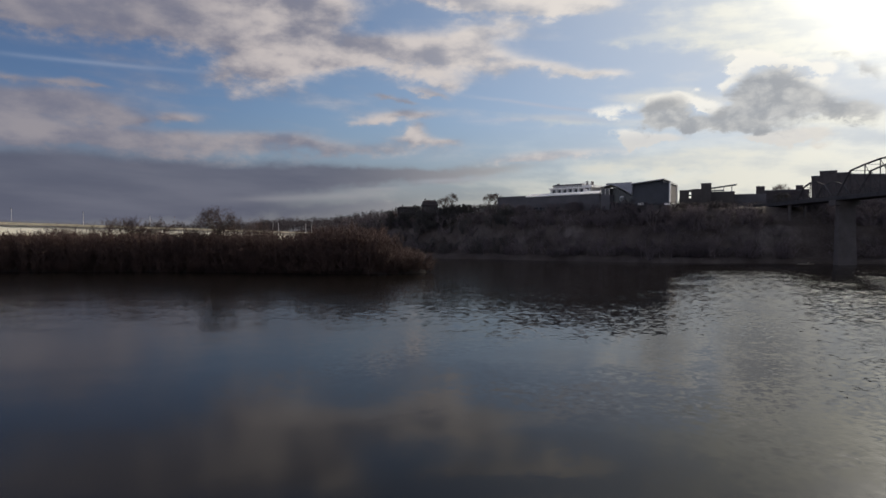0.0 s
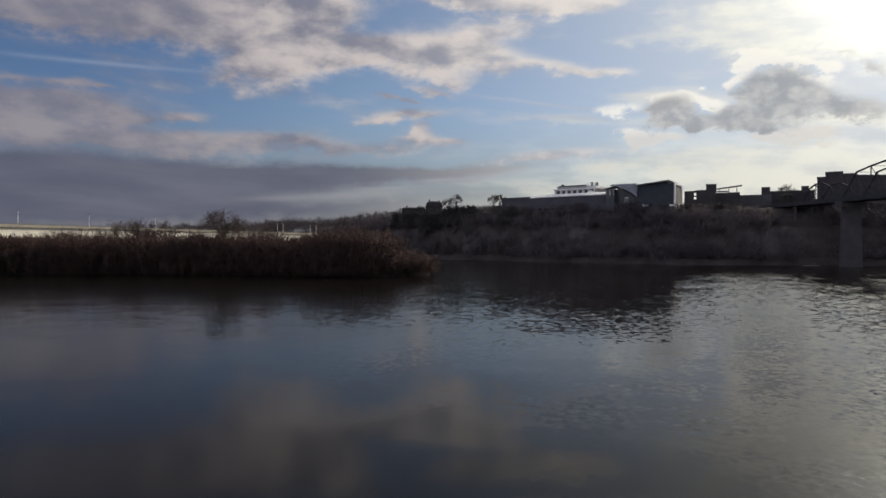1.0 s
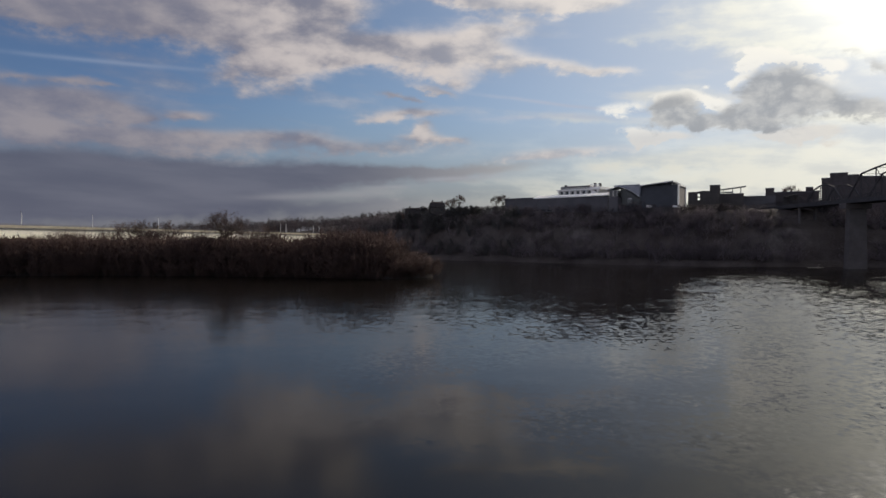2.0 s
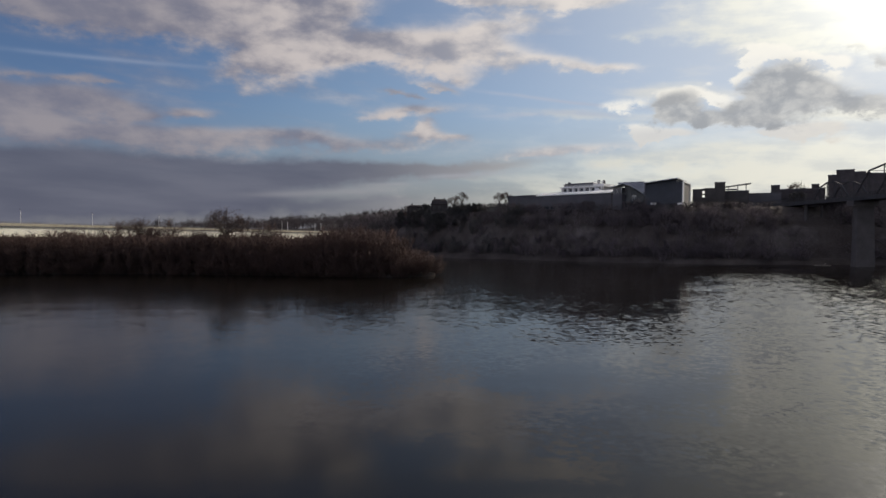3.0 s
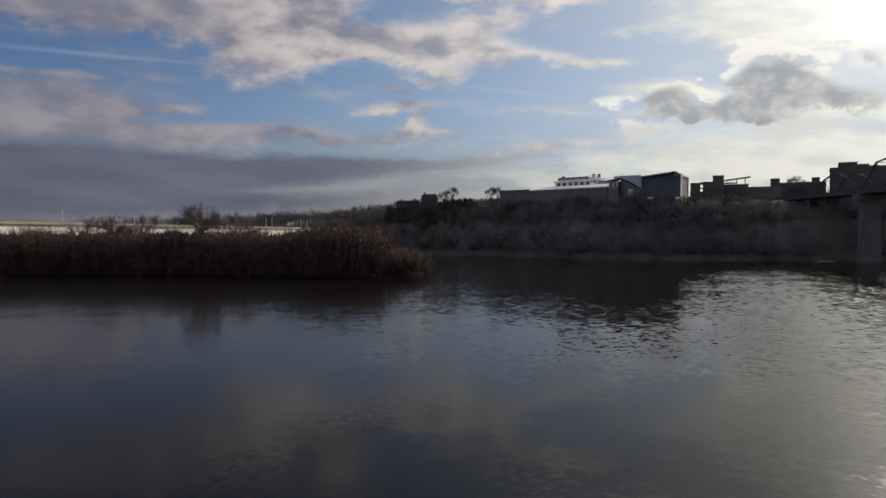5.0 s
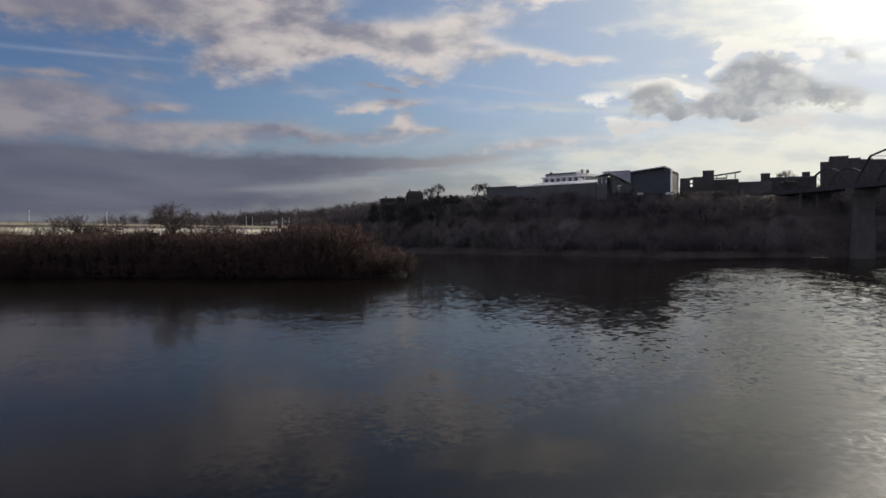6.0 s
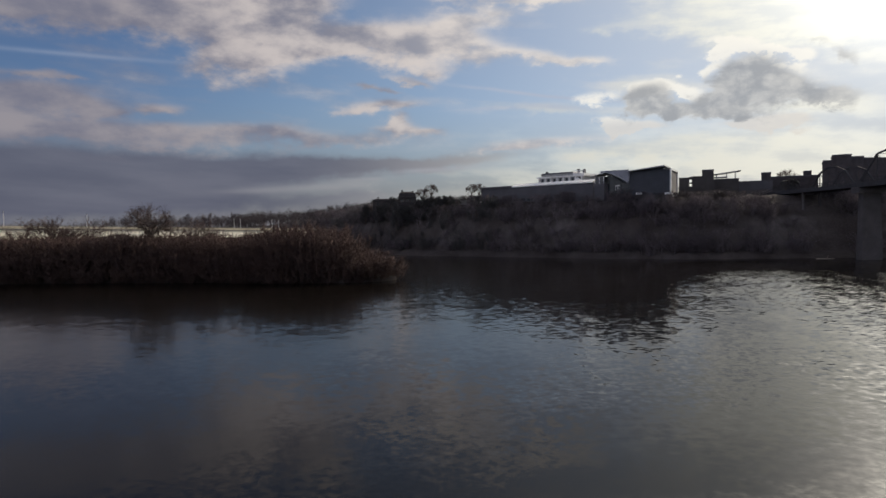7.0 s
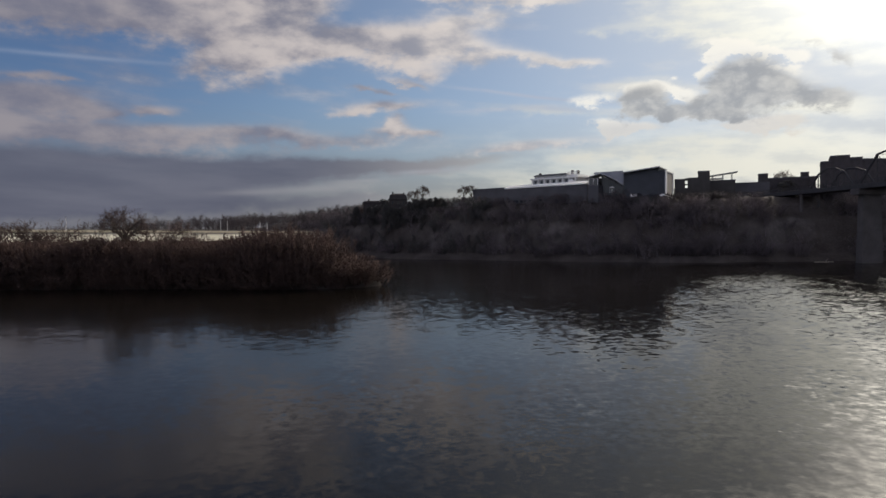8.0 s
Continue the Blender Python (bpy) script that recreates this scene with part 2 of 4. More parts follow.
build_sky()
sun_data = bpy.data.lights.new("sun", "SUN")
sun_data.energy, sun_data.angle, sun_data.color = 2.8, radians(0.7), (1.0, 0.86, 0.68)
sun = new("sun", sun_data)
sun.matrix_world = look((0, 0, 0), (-math.sin(SUN_AZ) * math.cos(SUN_EL), -math.cos(SUN_AZ) * math.cos(SUN_EL), -math.sin(SUN_EL)))
sun.location = (600, 760, 300)


# ---------------------------------------------------------------- materials
def material(name, colour, rough=0.8, metal=0.0, spread=0.25, scale=1.0, bump=0.3, grain=12.0, second=None, random_tint=0.0, spec=0.3):
    """Two scales of variation round a base colour, with fine relief; scale is per metre."""
    m = bpy.data.materials.new(name)
    m.use_nodes = True
    nt = m.node_tree
    Sock.tree = nt
    bsdf = nt.nodes["Principled BSDF"]
    coord = nt.nodes.new("ShaderNodeTexCoord")
    vec = Sock(coord.outputs["Object"])
    big = fbm(vec, scale, 4, 0.6)
    fine = fbm(vec, scale * grain, 3, 0.6)
    dark = tuple(c * (1 - spread) for c in colour)
    lite = second or tuple(min(1, c * (1 + spread)) for c in colour)
    col = mix_rgb(smooth(big * 0.6 + fine * 0.4, 0.3, 0.7), dark, lite)
    if random_tint:
        info = nt.nodes.new("ShaderNodeObjectInfo")
        r = Sock(info.outputs["Random"])
        col = mix_rgb(r * random_tint, col, tuple(c * 0.45 for c in colour))
    nt.links.new(col.out, bsdf.inputs["Base Color"])
    rgh = smooth(fine, 0.2, 0.8) * 0.2 + (rough - 0.1)
    nt.links.new(rgh.out, bsdf.inputs["Roughness"])
    bsdf.inputs["Metallic"].default_value = metal
    bsdf.inputs["Specular IOR Level"].default_value = spec
    if bump:
        b = nt.nodes.new("ShaderNodeBump")
        b.inputs["Strength"].default_value = bump
        b.inputs["Distance"].default_value = 0.3 / scale / grain * 4
        nt.links.new(fine.out, b.inputs["Height"])
        nt.links.new(b.outputs[0], bsdf.inputs["Normal"])
    return m


def water_material():
    m = bpy.data.materials.new("river_water")
    m.use_nodes = True
    nt = m.node_tree
    Sock.tree = nt
    bsdf = nt.nodes["Principled BSDF"]
    coord = nt.nodes.new("ShaderNodeTexCoord")
    sep = nt.nodes.new("ShaderNodeSeparateXYZ")
    nt.links.new(coord.outputs["Object"], sep.inputs[0])
    x, y, z = (Sock(o) for o in sep.outputs)
    bsdf.inputs["Base Color"].default_value = (0.0065, 0.0055, 0.0042, 1)
    bsdf.inputs["IOR"].default_value = 1.185
    bsdf.inputs["Specular Tint"].default_value = (1.0, 0.975, 0.93, 1)
    # wind-ruffled lanes, calm slicks between them, and a breeze under the bluff
    lanes = fbm(combine(x * 0.011, y * 0.020, 0.0), 1.0, 4, 0.55)
    lane = smooth(lanes + smooth(x, -30.0, 45.0) * 0.09, 0.52, 0.63)
    side = smooth(x - y * 0.36, -12.0, 14.0)
    breeze = side * smooth(y, 50.0, 100.0) * smooth(y, 228.0, 165.0)
    far = smooth(y, 48.0, 85.0)
    close = 1.0 - far
    open_water = smooth(x, -28.0, 12.0)
    gust = smooth(fbm(combine(x * 0.13, y * 0.07, 2.0), 1.0, 3, 0.6), 0.36, 0.66)
    lane = lane * (1.0 - far * 0.8)

    def slopes(vec, detail, rough, warp):
        """Two independent wave slopes, about -1 to 1."""
        n = nt.nodes.new("ShaderNodeTexNoise")
        nt.links.new(vec.out, n.inputs["Vector"])
        n.inputs["Scale"].default_value = 1.0
        n.inputs["Detail"].default_value = detail
        n.inputs["Roughness"].default_value = rough
        n.inputs["Distortion"].default_value = warp
        parts = nt.nodes.new("ShaderNodeSeparateColor")
        nt.links.new(n.outputs["Color"], parts.inputs[0])
        return (Sock(parts.outputs[0]) - 0.5) * 2.0, (Sock(parts.outputs[1]) - 0.5) * 2.0

    # short crests close by, longer ones further out
    sx, sy = slopes(combine(x * 1.25, y * 1.25, 0.0), 3, 0.6, 0.2)
    lx, ly = slopes(combine(x * 0.85, y * 1.20, 3.0), 4, 0.68, 0.0)
    out = smooth(y, 65.0, 115.0)
    rx, ry = sx * (1.0 - out) + lx * out, sy * (1.0 - out) + ly * out
    nt.links.new((smooth(x - y * 0.20, -34.0, 8.0) * -0.055 + 0.12).out, bsdf.inputs["Roughness"])
    cx, cy = slopes(combine(x * 2.1, y * 2.0, 4.0), 2, 0.5, 0.6)
    wx, wy = slopes(combine(x * 0.16, y * 0.22, 9.0), 2, 0.4, 0.0)
    a_ripple = lane * 0.03 + breeze * (gust * 0.105 + 0.045) + far * (smooth(x, -70.0, 5.0) * 0.75 + 0.25) * (gust * 0.05 + smooth(x, -10.0, 40.0) * 0.03 + 0.045) + 0.005
    patch = smooth(fbm(combine(x * 0.045, y * 0.06, 6.0), 1.0, 3, 0.6), 0.47, 0.60)
    a_chop = close * lane * 0.02 + smooth(y, 115.0, 80.0) * (open_water * patch * 0.055 + side * 0.03) + 0.005
    a_swell = lane * 0.012 + 0.012
    lean = breeze * (smooth(y, 90.0, 150.0) * 0.010 + gust * 0.02 + 0.020) + side * (smooth(y, 28.0, 60.0) * 0.03 + 0.008)
    nx = rx * a_ripple + cx * a_chop + wx * a_swell
    ny = ry * a_ripple + cy * a_chop + wy * a_swell - lean
    up = nt.nodes.new("ShaderNodeVectorMath")
    up.operation = "NORMALIZE"
    one = nt.nodes.new("ShaderNodeValue")
    one.outputs[0].default_value = 1.0
    nt.links.new(combine(nx, ny, Sock(one.outputs[0])).out, up.inputs[0])
    nt.links.new(up.outputs[0], bsdf.inputs["Normal"])
    return m


M_WATER = water_material()
M_SOIL = material("winter_soil", (0.07, 0.058, 0.054), 0.95, spread=0.4, scale=0.15, second=(0.09, 0.078, 0.074), spec=0.05)


def bluff_rock():
    """Leaf-littered soil, with weathered limestone showing through on steep faces."""
    nt = M_SOIL.node_tree
    Sock.tree = nt
    bsdf = nt.nodes["Principled BSDF"]
    soil = Sock(bsdf.inputs["Base Color"].links[0].from_socket)
    geo = nt.nodes.new("ShaderNodeNewGeometry")
    sep = nt.nodes.new("ShaderNodeSeparateXYZ")
    nt.links.new(geo.outputs["Normal"], sep.inputs[0])
    pos = Sock(geo.outputs["Position"])
    patch = fbm(pos, 0.045, 5, 0.6)
    bed = fbm(pos, 0.5, 4, 0.6)
    rock = mix_rgb(smooth(bed, 0.3, 0.7), (0.085, 0.075, 0.074), (0.15, 0.135, 0.13))
    place = nt.nodes.new("ShaderNodeSeparateXYZ")
    nt.links.new(pos.out, place.inputs[0])
    steep = smooth(Sock(sep.outputs[2]), 0.88, 0.60) * smooth(patch, 0.46, 0.66) * smooth(Sock(place.outputs[2]), 2.5, 5.0)
    nt.links.new(mix_rgb(steep, soil, rock).out, bsdf.inputs["Base Color"])


bluff_rock()
M_BARK = material("grey_bark", (0.085, 0.068, 0.055), 0.95, spread=0.4, scale=1.5, random_tint=0.6)
M_TWIG = material("red_brown_twig", (0.115, 0.08, 0.072), 0.95, spread=0.4, scale=0.6, random_tint=0.7, bump=0)
M_BRUSH = material("dry_brush", (0.080, 0.050, 0.043), 0.95, spread=0.5, scale=0.25, random_tint=0.5, bump=0)
M_WOODS = material("grey_winter_woods", (0.122, 0.104, 0.112), 0.95, spread=0.35, scale=0.1, bump=0, spec=0.1)
M_DARKWOODS = material("dark_woods", (0.050, 0.042, 0.047), 0.95, spread=0.35, scale=0.1, bump=0)
M_DARKHOUSE = material("dark_shingle", (0.048, 0.042, 0.043), 0.9, spread=0.3, scale=0.5)
M_LEAF = material("evergreen_leaf", (0.066, 0.063, 0.062), 0.7, spread=0.4, scale=0.8, random_tint=0.5, bump=0)
M_CONCRETE = material("weathered_concrete", (0.16, 0.153, 0.152), 0.85, spread=0.18, scale=0.2)
M_GALLERY = material("grey_gallery_concrete", (0.090, 0.089, 0.100), 0.85, spread=0.18, scale=0.2)
M_DARKWALL = material("dark_zinc_cladding", (0.054, 0.060, 0.074), 0.6, spread=0.15, scale=0.3, metal=0.2)
M_FRESHWHITE = material("fresh_white_panel", (0.86, 0.85, 0.83), 0.24, spread=0.05, scale=0.4, bump=0.0, spec=0.5)
M_WHITE = material("white_paint", (0.78, 0.77, 0.75), 0.6, spread=0.08, scale=0.4, bump=0.1)
M_CREAM = material("cream_girder_paint", (0.85, 0.82, 0.70), 0.65, spread=0.12, scale=0.12, bump=0.1)
M_PARAPET = material("buff_parapet_concrete", (0.40, 0.365, 0.28), 0.85, spread=0.2, scale=0.15)
M_BRICK = material("dark_brick", (0.066, 0.059, 0.063), 0.9, spread=0.3, scale=0.4)
M_ROOF = material("slate_roof", (0.09, 0.09, 0.10), 0.7, spread=0.25, scale=0.5)
M_STEELROOF = material("brushed_steel_roof", (0.40, 0.41, 0.43), 0.5, metal=0.25, spread=0.08, scale=0.3, bump=0.05)
M_TRUSS = material("painted_truss_steel", (0.060, 0.059, 0.064), 0.9, spread=0.2, scale=0.5, bump=0.1, spec=0.08)
M_PALESTONE = material("pale_mansion_stone", (0.44, 0.43, 0.42), 0.8, spread=0.12, scale=0.4)
M_STONE = material("pier_limestone", (0.085, 0.078, 0.080), 0.9, spread=0.25, scale=0.3)
M_GLASS = material("dark_window_glass", (0.03, 0.035, 0.042), 0.15, spread=0.1, scale=0.3, bump=0, spec=0.6)
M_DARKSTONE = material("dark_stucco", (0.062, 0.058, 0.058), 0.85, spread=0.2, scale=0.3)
M_ZINC = material("pale_zinc_sheet", (0.24, 0.25, 0.285), 0.5, metal=0.3, spread=0.1, scale=0.3, bump=0.05)
M_WOOD = material("weathered_driftwood", (0.27, 0.24, 0.205), 0.9, spread=0.25, scale=1.0)


# ---------------------------------------------------------------- mesh helpers
class Shape:
    """Gathers vertices and faces of one mesh."""

    def __init__(self):
        self.v, self.f = [], []

    def add(self, verts, faces):
        n = len(self.v)
        self.v.extend(tuple(p) for p in verts)
        self.f.extend(tuple(n + i for i in face) for face in faces)
        return self

    def box(self, x0, y0, z0, x1, y1, z1, chamfer=0.0):
        c = chamfer
        if c <= 0:
            pts = [(x0, y0, z0), (x1, y0, z0), (x1, y1, z0), (x0, y1, z0), (x0, y0, z1), (x1, y0, z1), (x1, y1, z1), (x0, y1, z1)]
            return self.add(pts, [(3, 2, 1, 0), (4, 5, 6, 7), (0, 1, 5, 4), (1, 2, 6, 5), (2, 3, 7, 6), (3, 0, 4, 7)])
        ring = [(x0 + c, y0), (x1 - c, y0), (x1, y0 + c), (x1, y1 - c), (x1 - c, y1), (x0 + c, y1), (x0, y1 - c), (x0, y0 + c)]
        return self.loft([[(x, y, z0) for x, y in ring], [(x, y, z1 - c) for x, y in ring],
                          [(x + (c if x < (x0 + x1) / 2 else -c) * 0.7, y + (c if y < (y0 + y1) / 2 else -c) * 0.7, z1) for x, y in ring]])

    def loft(self, rings, close=True):
        n, base = len(rings[0]), len(self.v)
        pts = [p for r in rings for p in r]
        faces = []
        for k in range(len(rings) - 1):
            for i in range(n):
                j = (i + 1) % n
                faces.append((k * n + i, k * n + j, (k + 1) * n + j, (k + 1) * n + i))
        if close:
            faces.append(tuple(range(n - 1, -1, -1)))
            faces.append(tuple((len(rings) - 1) * n + i for i in range(n)))
        return self.add(pts, faces)

    def bar(self, a, b, r0, r1=None, sides=4, turn=0.785):
        a, b = Vector(a), Vector(b)
        r1 = r0 if r1 is None else r1
        way = b - a
        if way.length < 1e-6:
            return self
        way.normalize()
        side = way.cross(Vector((0, 0, 1)) if abs(way.z) < 0.95 else Vector((1, 0, 0))).normalized()
        up = side.cross(way)
        rings = []
        for p, r in ((a, r0), (b, r1)):
            rings.append([p + side * (math.cos(turn + 2 * math.pi * i / sides) * r) + up * (math.sin(turn + 2 * math.pi * i / sides) * r) for i in range(sides)])
        return self.loft(rings)

    def mesh(self, name, smooth_faces=False):
        me = bpy.data.meshes.new(name)
        me.from_pydata(self.v, [], self.f)
        me.validate()
        if smooth_faces:
            me.polygons.foreach_set("use_smooth", [True] * len(me.polygons))
        return me


def part(name, shape, mat, parent, label="", smooth_faces=False):
    me = shape if isinstance(shape, bpy.types.Mesh) else shape.mesh(name, smooth_faces)
    if not me.materials:
        me.materials.append(mat)
    ob = new(name, me)
    ob.parent = parent
    if label:
        tagged(ob, label=label)
    return ob


def thing(name, m, label, category, group="", kind=""):
    ob = new(name)
    ob.empty_display_size = 1.0
    ob.matrix_world = m
    return tagged(ob, label, category, group, kind)


# ---------------------------------------------------------------- land and river
SHORE = [(3000, 120), (600, 185), (230, 228), (140, 236), (100, 240), (84, 244), (38, 274), (-8, 306), (-45, 352), (-90, 432), (-190, 560), (-500, 790), (-3000, 1500)]


def shore_distance(x, y):
    """Metres inland of the south shore (negative over the river)."""
    best, sign = np.full(x.shape, 1e9), np.ones(x.shape)
    for (ax, ay), (bx, by) in zip(SHORE[:-1], SHORE[1:]):
        dx, dy = bx - ax, by - ay
        t = np.clip(((x - ax) * dx + (y - ay) * dy) / (dx * dx + dy * dy), 0, 1)
        px, py = ax + t * dx, ay + t * dy
        d = np.hypot(x - px, y - py)
        side = np.where(dx * (y - ay) - dy * (x - ax) < 0, 1.0, -1.0)
        near = d < best
        best, sign = np.where(near, d, best), np.where(near, side, sign)
    return best * sign


def step(v, lo, hi):
    t = np.clip((v - lo) / (hi - lo), 0, 1)
    return t * t * (3 - 2 * t)


def wobble(x, y):
    return (np.sin(x * 0.21 + y * 0.13) + np.sin(x * 0.083 - y * 0.19 + 1.3) + np.sin(x * 0.47 + y * 0.39 + 4.0) * 0.5 + np.sin(x * 0.9 - y * 0.7) * 0.3) / 2.8


def island_mask(x, y):
    """1 well inside the island, 0 outside."""
    half = 24.0 * np.sqrt(np.clip((0.5 - x) / 46.0, 0, 1)) * np.clip((0.5 - x) / 12.0, 0, 1) + 0.01
    mid = 194.0 + 3.0 * np.sin(x * 0.05) + np.clip((x + 45) * -0.0, 0, 0)
    inner = 1 - np.abs(y - mid - np.clip(x + 46, 0, 40) * -0.45) / half
    return np.clip(inner * 2.2, 0, 1) * step(-x, 2, 7) * step(x, -900, -700)


def land(x, y):
    x, y = np.asarray(x, float), np.asarray(y, float)
    s = shore_distance(x, y) + wobble(x, y) * 2.2
    tall = 22.5 - 9.5 * step(-x, 20, 170)
    cliff = 2.2 * step(s, -1.5, 2.5) + (tall - 2.2) * (0.62 * step(s, 6, 13) + 0.38 * step(s, 13, 27))
    inland = 9 * step(s, 120, 700) + 3.0 * wobble(x * 0.2, y * 0.2) * step(s, 50, 200)
    south = np.where(s > -1.5, cliff + inland + wobble(x * 2.2, y * 2.2) * 0.8 * step(s, 4, 9), 0) - 3.5 * (1 - step(s, -14, 1.0))
    isle = island_mask(x, y)
    south = np.maximum(south, -3.5 + 4.4 * step(isle, 0, 0.75) + 0.3 * wobble(x * 1.5, y) * isle)
    north = -3.5 + 8.5 * step(-y, 230, 262) + 6 * step(-y, 300, 900)
    return np.maximum(south, north)


def ground_z(x, y):
    return float(land(np.array([x]), np.array([y]))[0])


def axis(lo, hi, fine_lo, fine_hi, fine, grow):
    pts = list(np.arange(fine_lo, fine_hi + 0.01, fine))
    stepsize, p = fine, fine_hi
    while p < hi:
        stepsize *= grow
        p += stepsize
        pts.append(p)
    stepsize, p = fine, fine_lo
    while p > lo:
        stepsize *= grow
        p -= stepsize
        pts.insert(0, p)
    return np.array(pts)


def build_land():
    xs, ys = axis(-4200, 4200, -260, 260, 2.6, 1.13), axis(-2500, 4600, 150, 420, 2.6, 1.13)
    gx, gy = np.meshgrid(xs, ys)
    gz = land(gx, gy)
    nx, ny = len(xs), len(ys)
    verts = np.stack([gx.ravel(), gy.ravel(), gz.ravel()], 1)
    i = (np.arange(ny - 1)[:, None] * nx + np.arange(nx - 1)[None]).ravel()
    faces = np.stack([i, i + 1, i + nx + 1, i + nx], 1)
    me = bpy.data.meshes.new("ground")
    me.from_pydata(verts.tolist(), [], faces.tolist())
    me.polygons.foreach_set("use_smooth", [True] * len(me.polygons))
    me.materials.append(M_SOIL)
    tagged(new("ground", me), "brown winter ground, wooded river island and steep limestone bluff", "ground", kind="structure")
    w = Shape()
    w.add([(-4200, -2500, 0), (4200, -2500, 0), (4200, 4600, 0), (-4200, 4600, 0)], [(0, 1, 2, 3)])
    ob = part("water", w, M_WATER, None)
    tagged(ob, "calm dark river with wind ripples reflecting the cloudy sky", "water", kind="structure")


build_land()


# ---------------------------------------------------------------- trees
def spike(shape, a, b, r):
    """A twig that tapers to a point."""
    way = (b - a).normalized()
    side = way.cross(Vector((0.3, 0.2, 1.0))).normalized() * r
    up = side.cross(way)
    shape.add([a + side, a - side * 0.5 + up * 0.87, a - side * 0.5 - up * 0.87, b], [(0, 1, 3), (1, 2, 3), (2, 0, 3)])


def grow(rng, height, trunk_r, spread, forks, crown_from, wide):
    """Branches of a bare tree, level by level: (a, b, r0, r1, level)."""
    out, levels = [], len(forks)

    def branch(a, way, length, r, level):
        pts = 4 if level == 0 else (2 if level < levels else 1)
        p, w = Vector(a), Vector(way)
        for k in range(pts):
            r_next = r * (0.85 if level == 0 else 0.72)
            q = p + w * (length / pts)
            out.append((p.copy(), q.copy(), r, r_next, level))
            if level < levels and (level > 0 or (k + 1) / pts >= crown_from):
                for _ in range(forks[level]):
                    turn = Vector((rng.gauss(0, 1) * wide, rng.gauss(0, 1) * wide, rng.uniform(-0.25, 0.9)))
                    nw = (w * (1 - spread) + turn.normalized() * spread * 1.3).normalized()
                    branch(q, nw, length * rng.uniform(0.48, 0.72), r_next * 0.6, level + 1)
            p, r = q, r_next
            w = (w + Vector((rng.uniform(-1, 1), rng.uniform(-1, 1), rng.uniform(-0.2, 0.7))) * 0.14).normalized()

    branch((0, 0, -0.4), (rng.uniform(-.06, .06), rng.uniform(-.06, .06), 1), height * 0.5, trunk_r, 0)
    k = height / max(b.z for _, b, *_ in out)
    out = [(a * k, b * k, r0, r1, lv) for a, b, r0, r1, lv in out]
    return out


def tree_shapes(seed, height, trunk_r, spread, forks, crown_from, wide=1.0, thin=0.03):
    rng = random.Random(seed)
    wood, limbs, twigs = Shape(), Shape(), Shape()
    last = len(forks)
    for a, b, r0, r1, lv in grow(rng, height, trunk_r, spread, forks, crown_from, wide):
        if lv == 0:
            wood.bar(a, b, r0, r1, 7)
        elif lv < last - 1:
            limbs.bar(a, b, max(r0, thin * 1.5), max(r1, thin), 4)
        else:
            spike(twigs, a, b, thin if lv == last else thin * 1.2)
    return wood, limbs, twigs


def bare_tree(seed, height, trunk_r, spread, forks, crown_from, label, wide=1.0, thin=0.03):
    wood, limbs, twigs = tree_shapes(seed, height, trunk_r, spread, forks, crown_from, wide, thin)
    t = thing("bare_tree", Matrix(), label, "tree")
    trunk = part("trunk", wood, M_BARK, t, smooth_faces=True)
    part("limb", limbs, M_BARK, trunk)
    part("crown", twigs, M_TWIG, t)
    return t


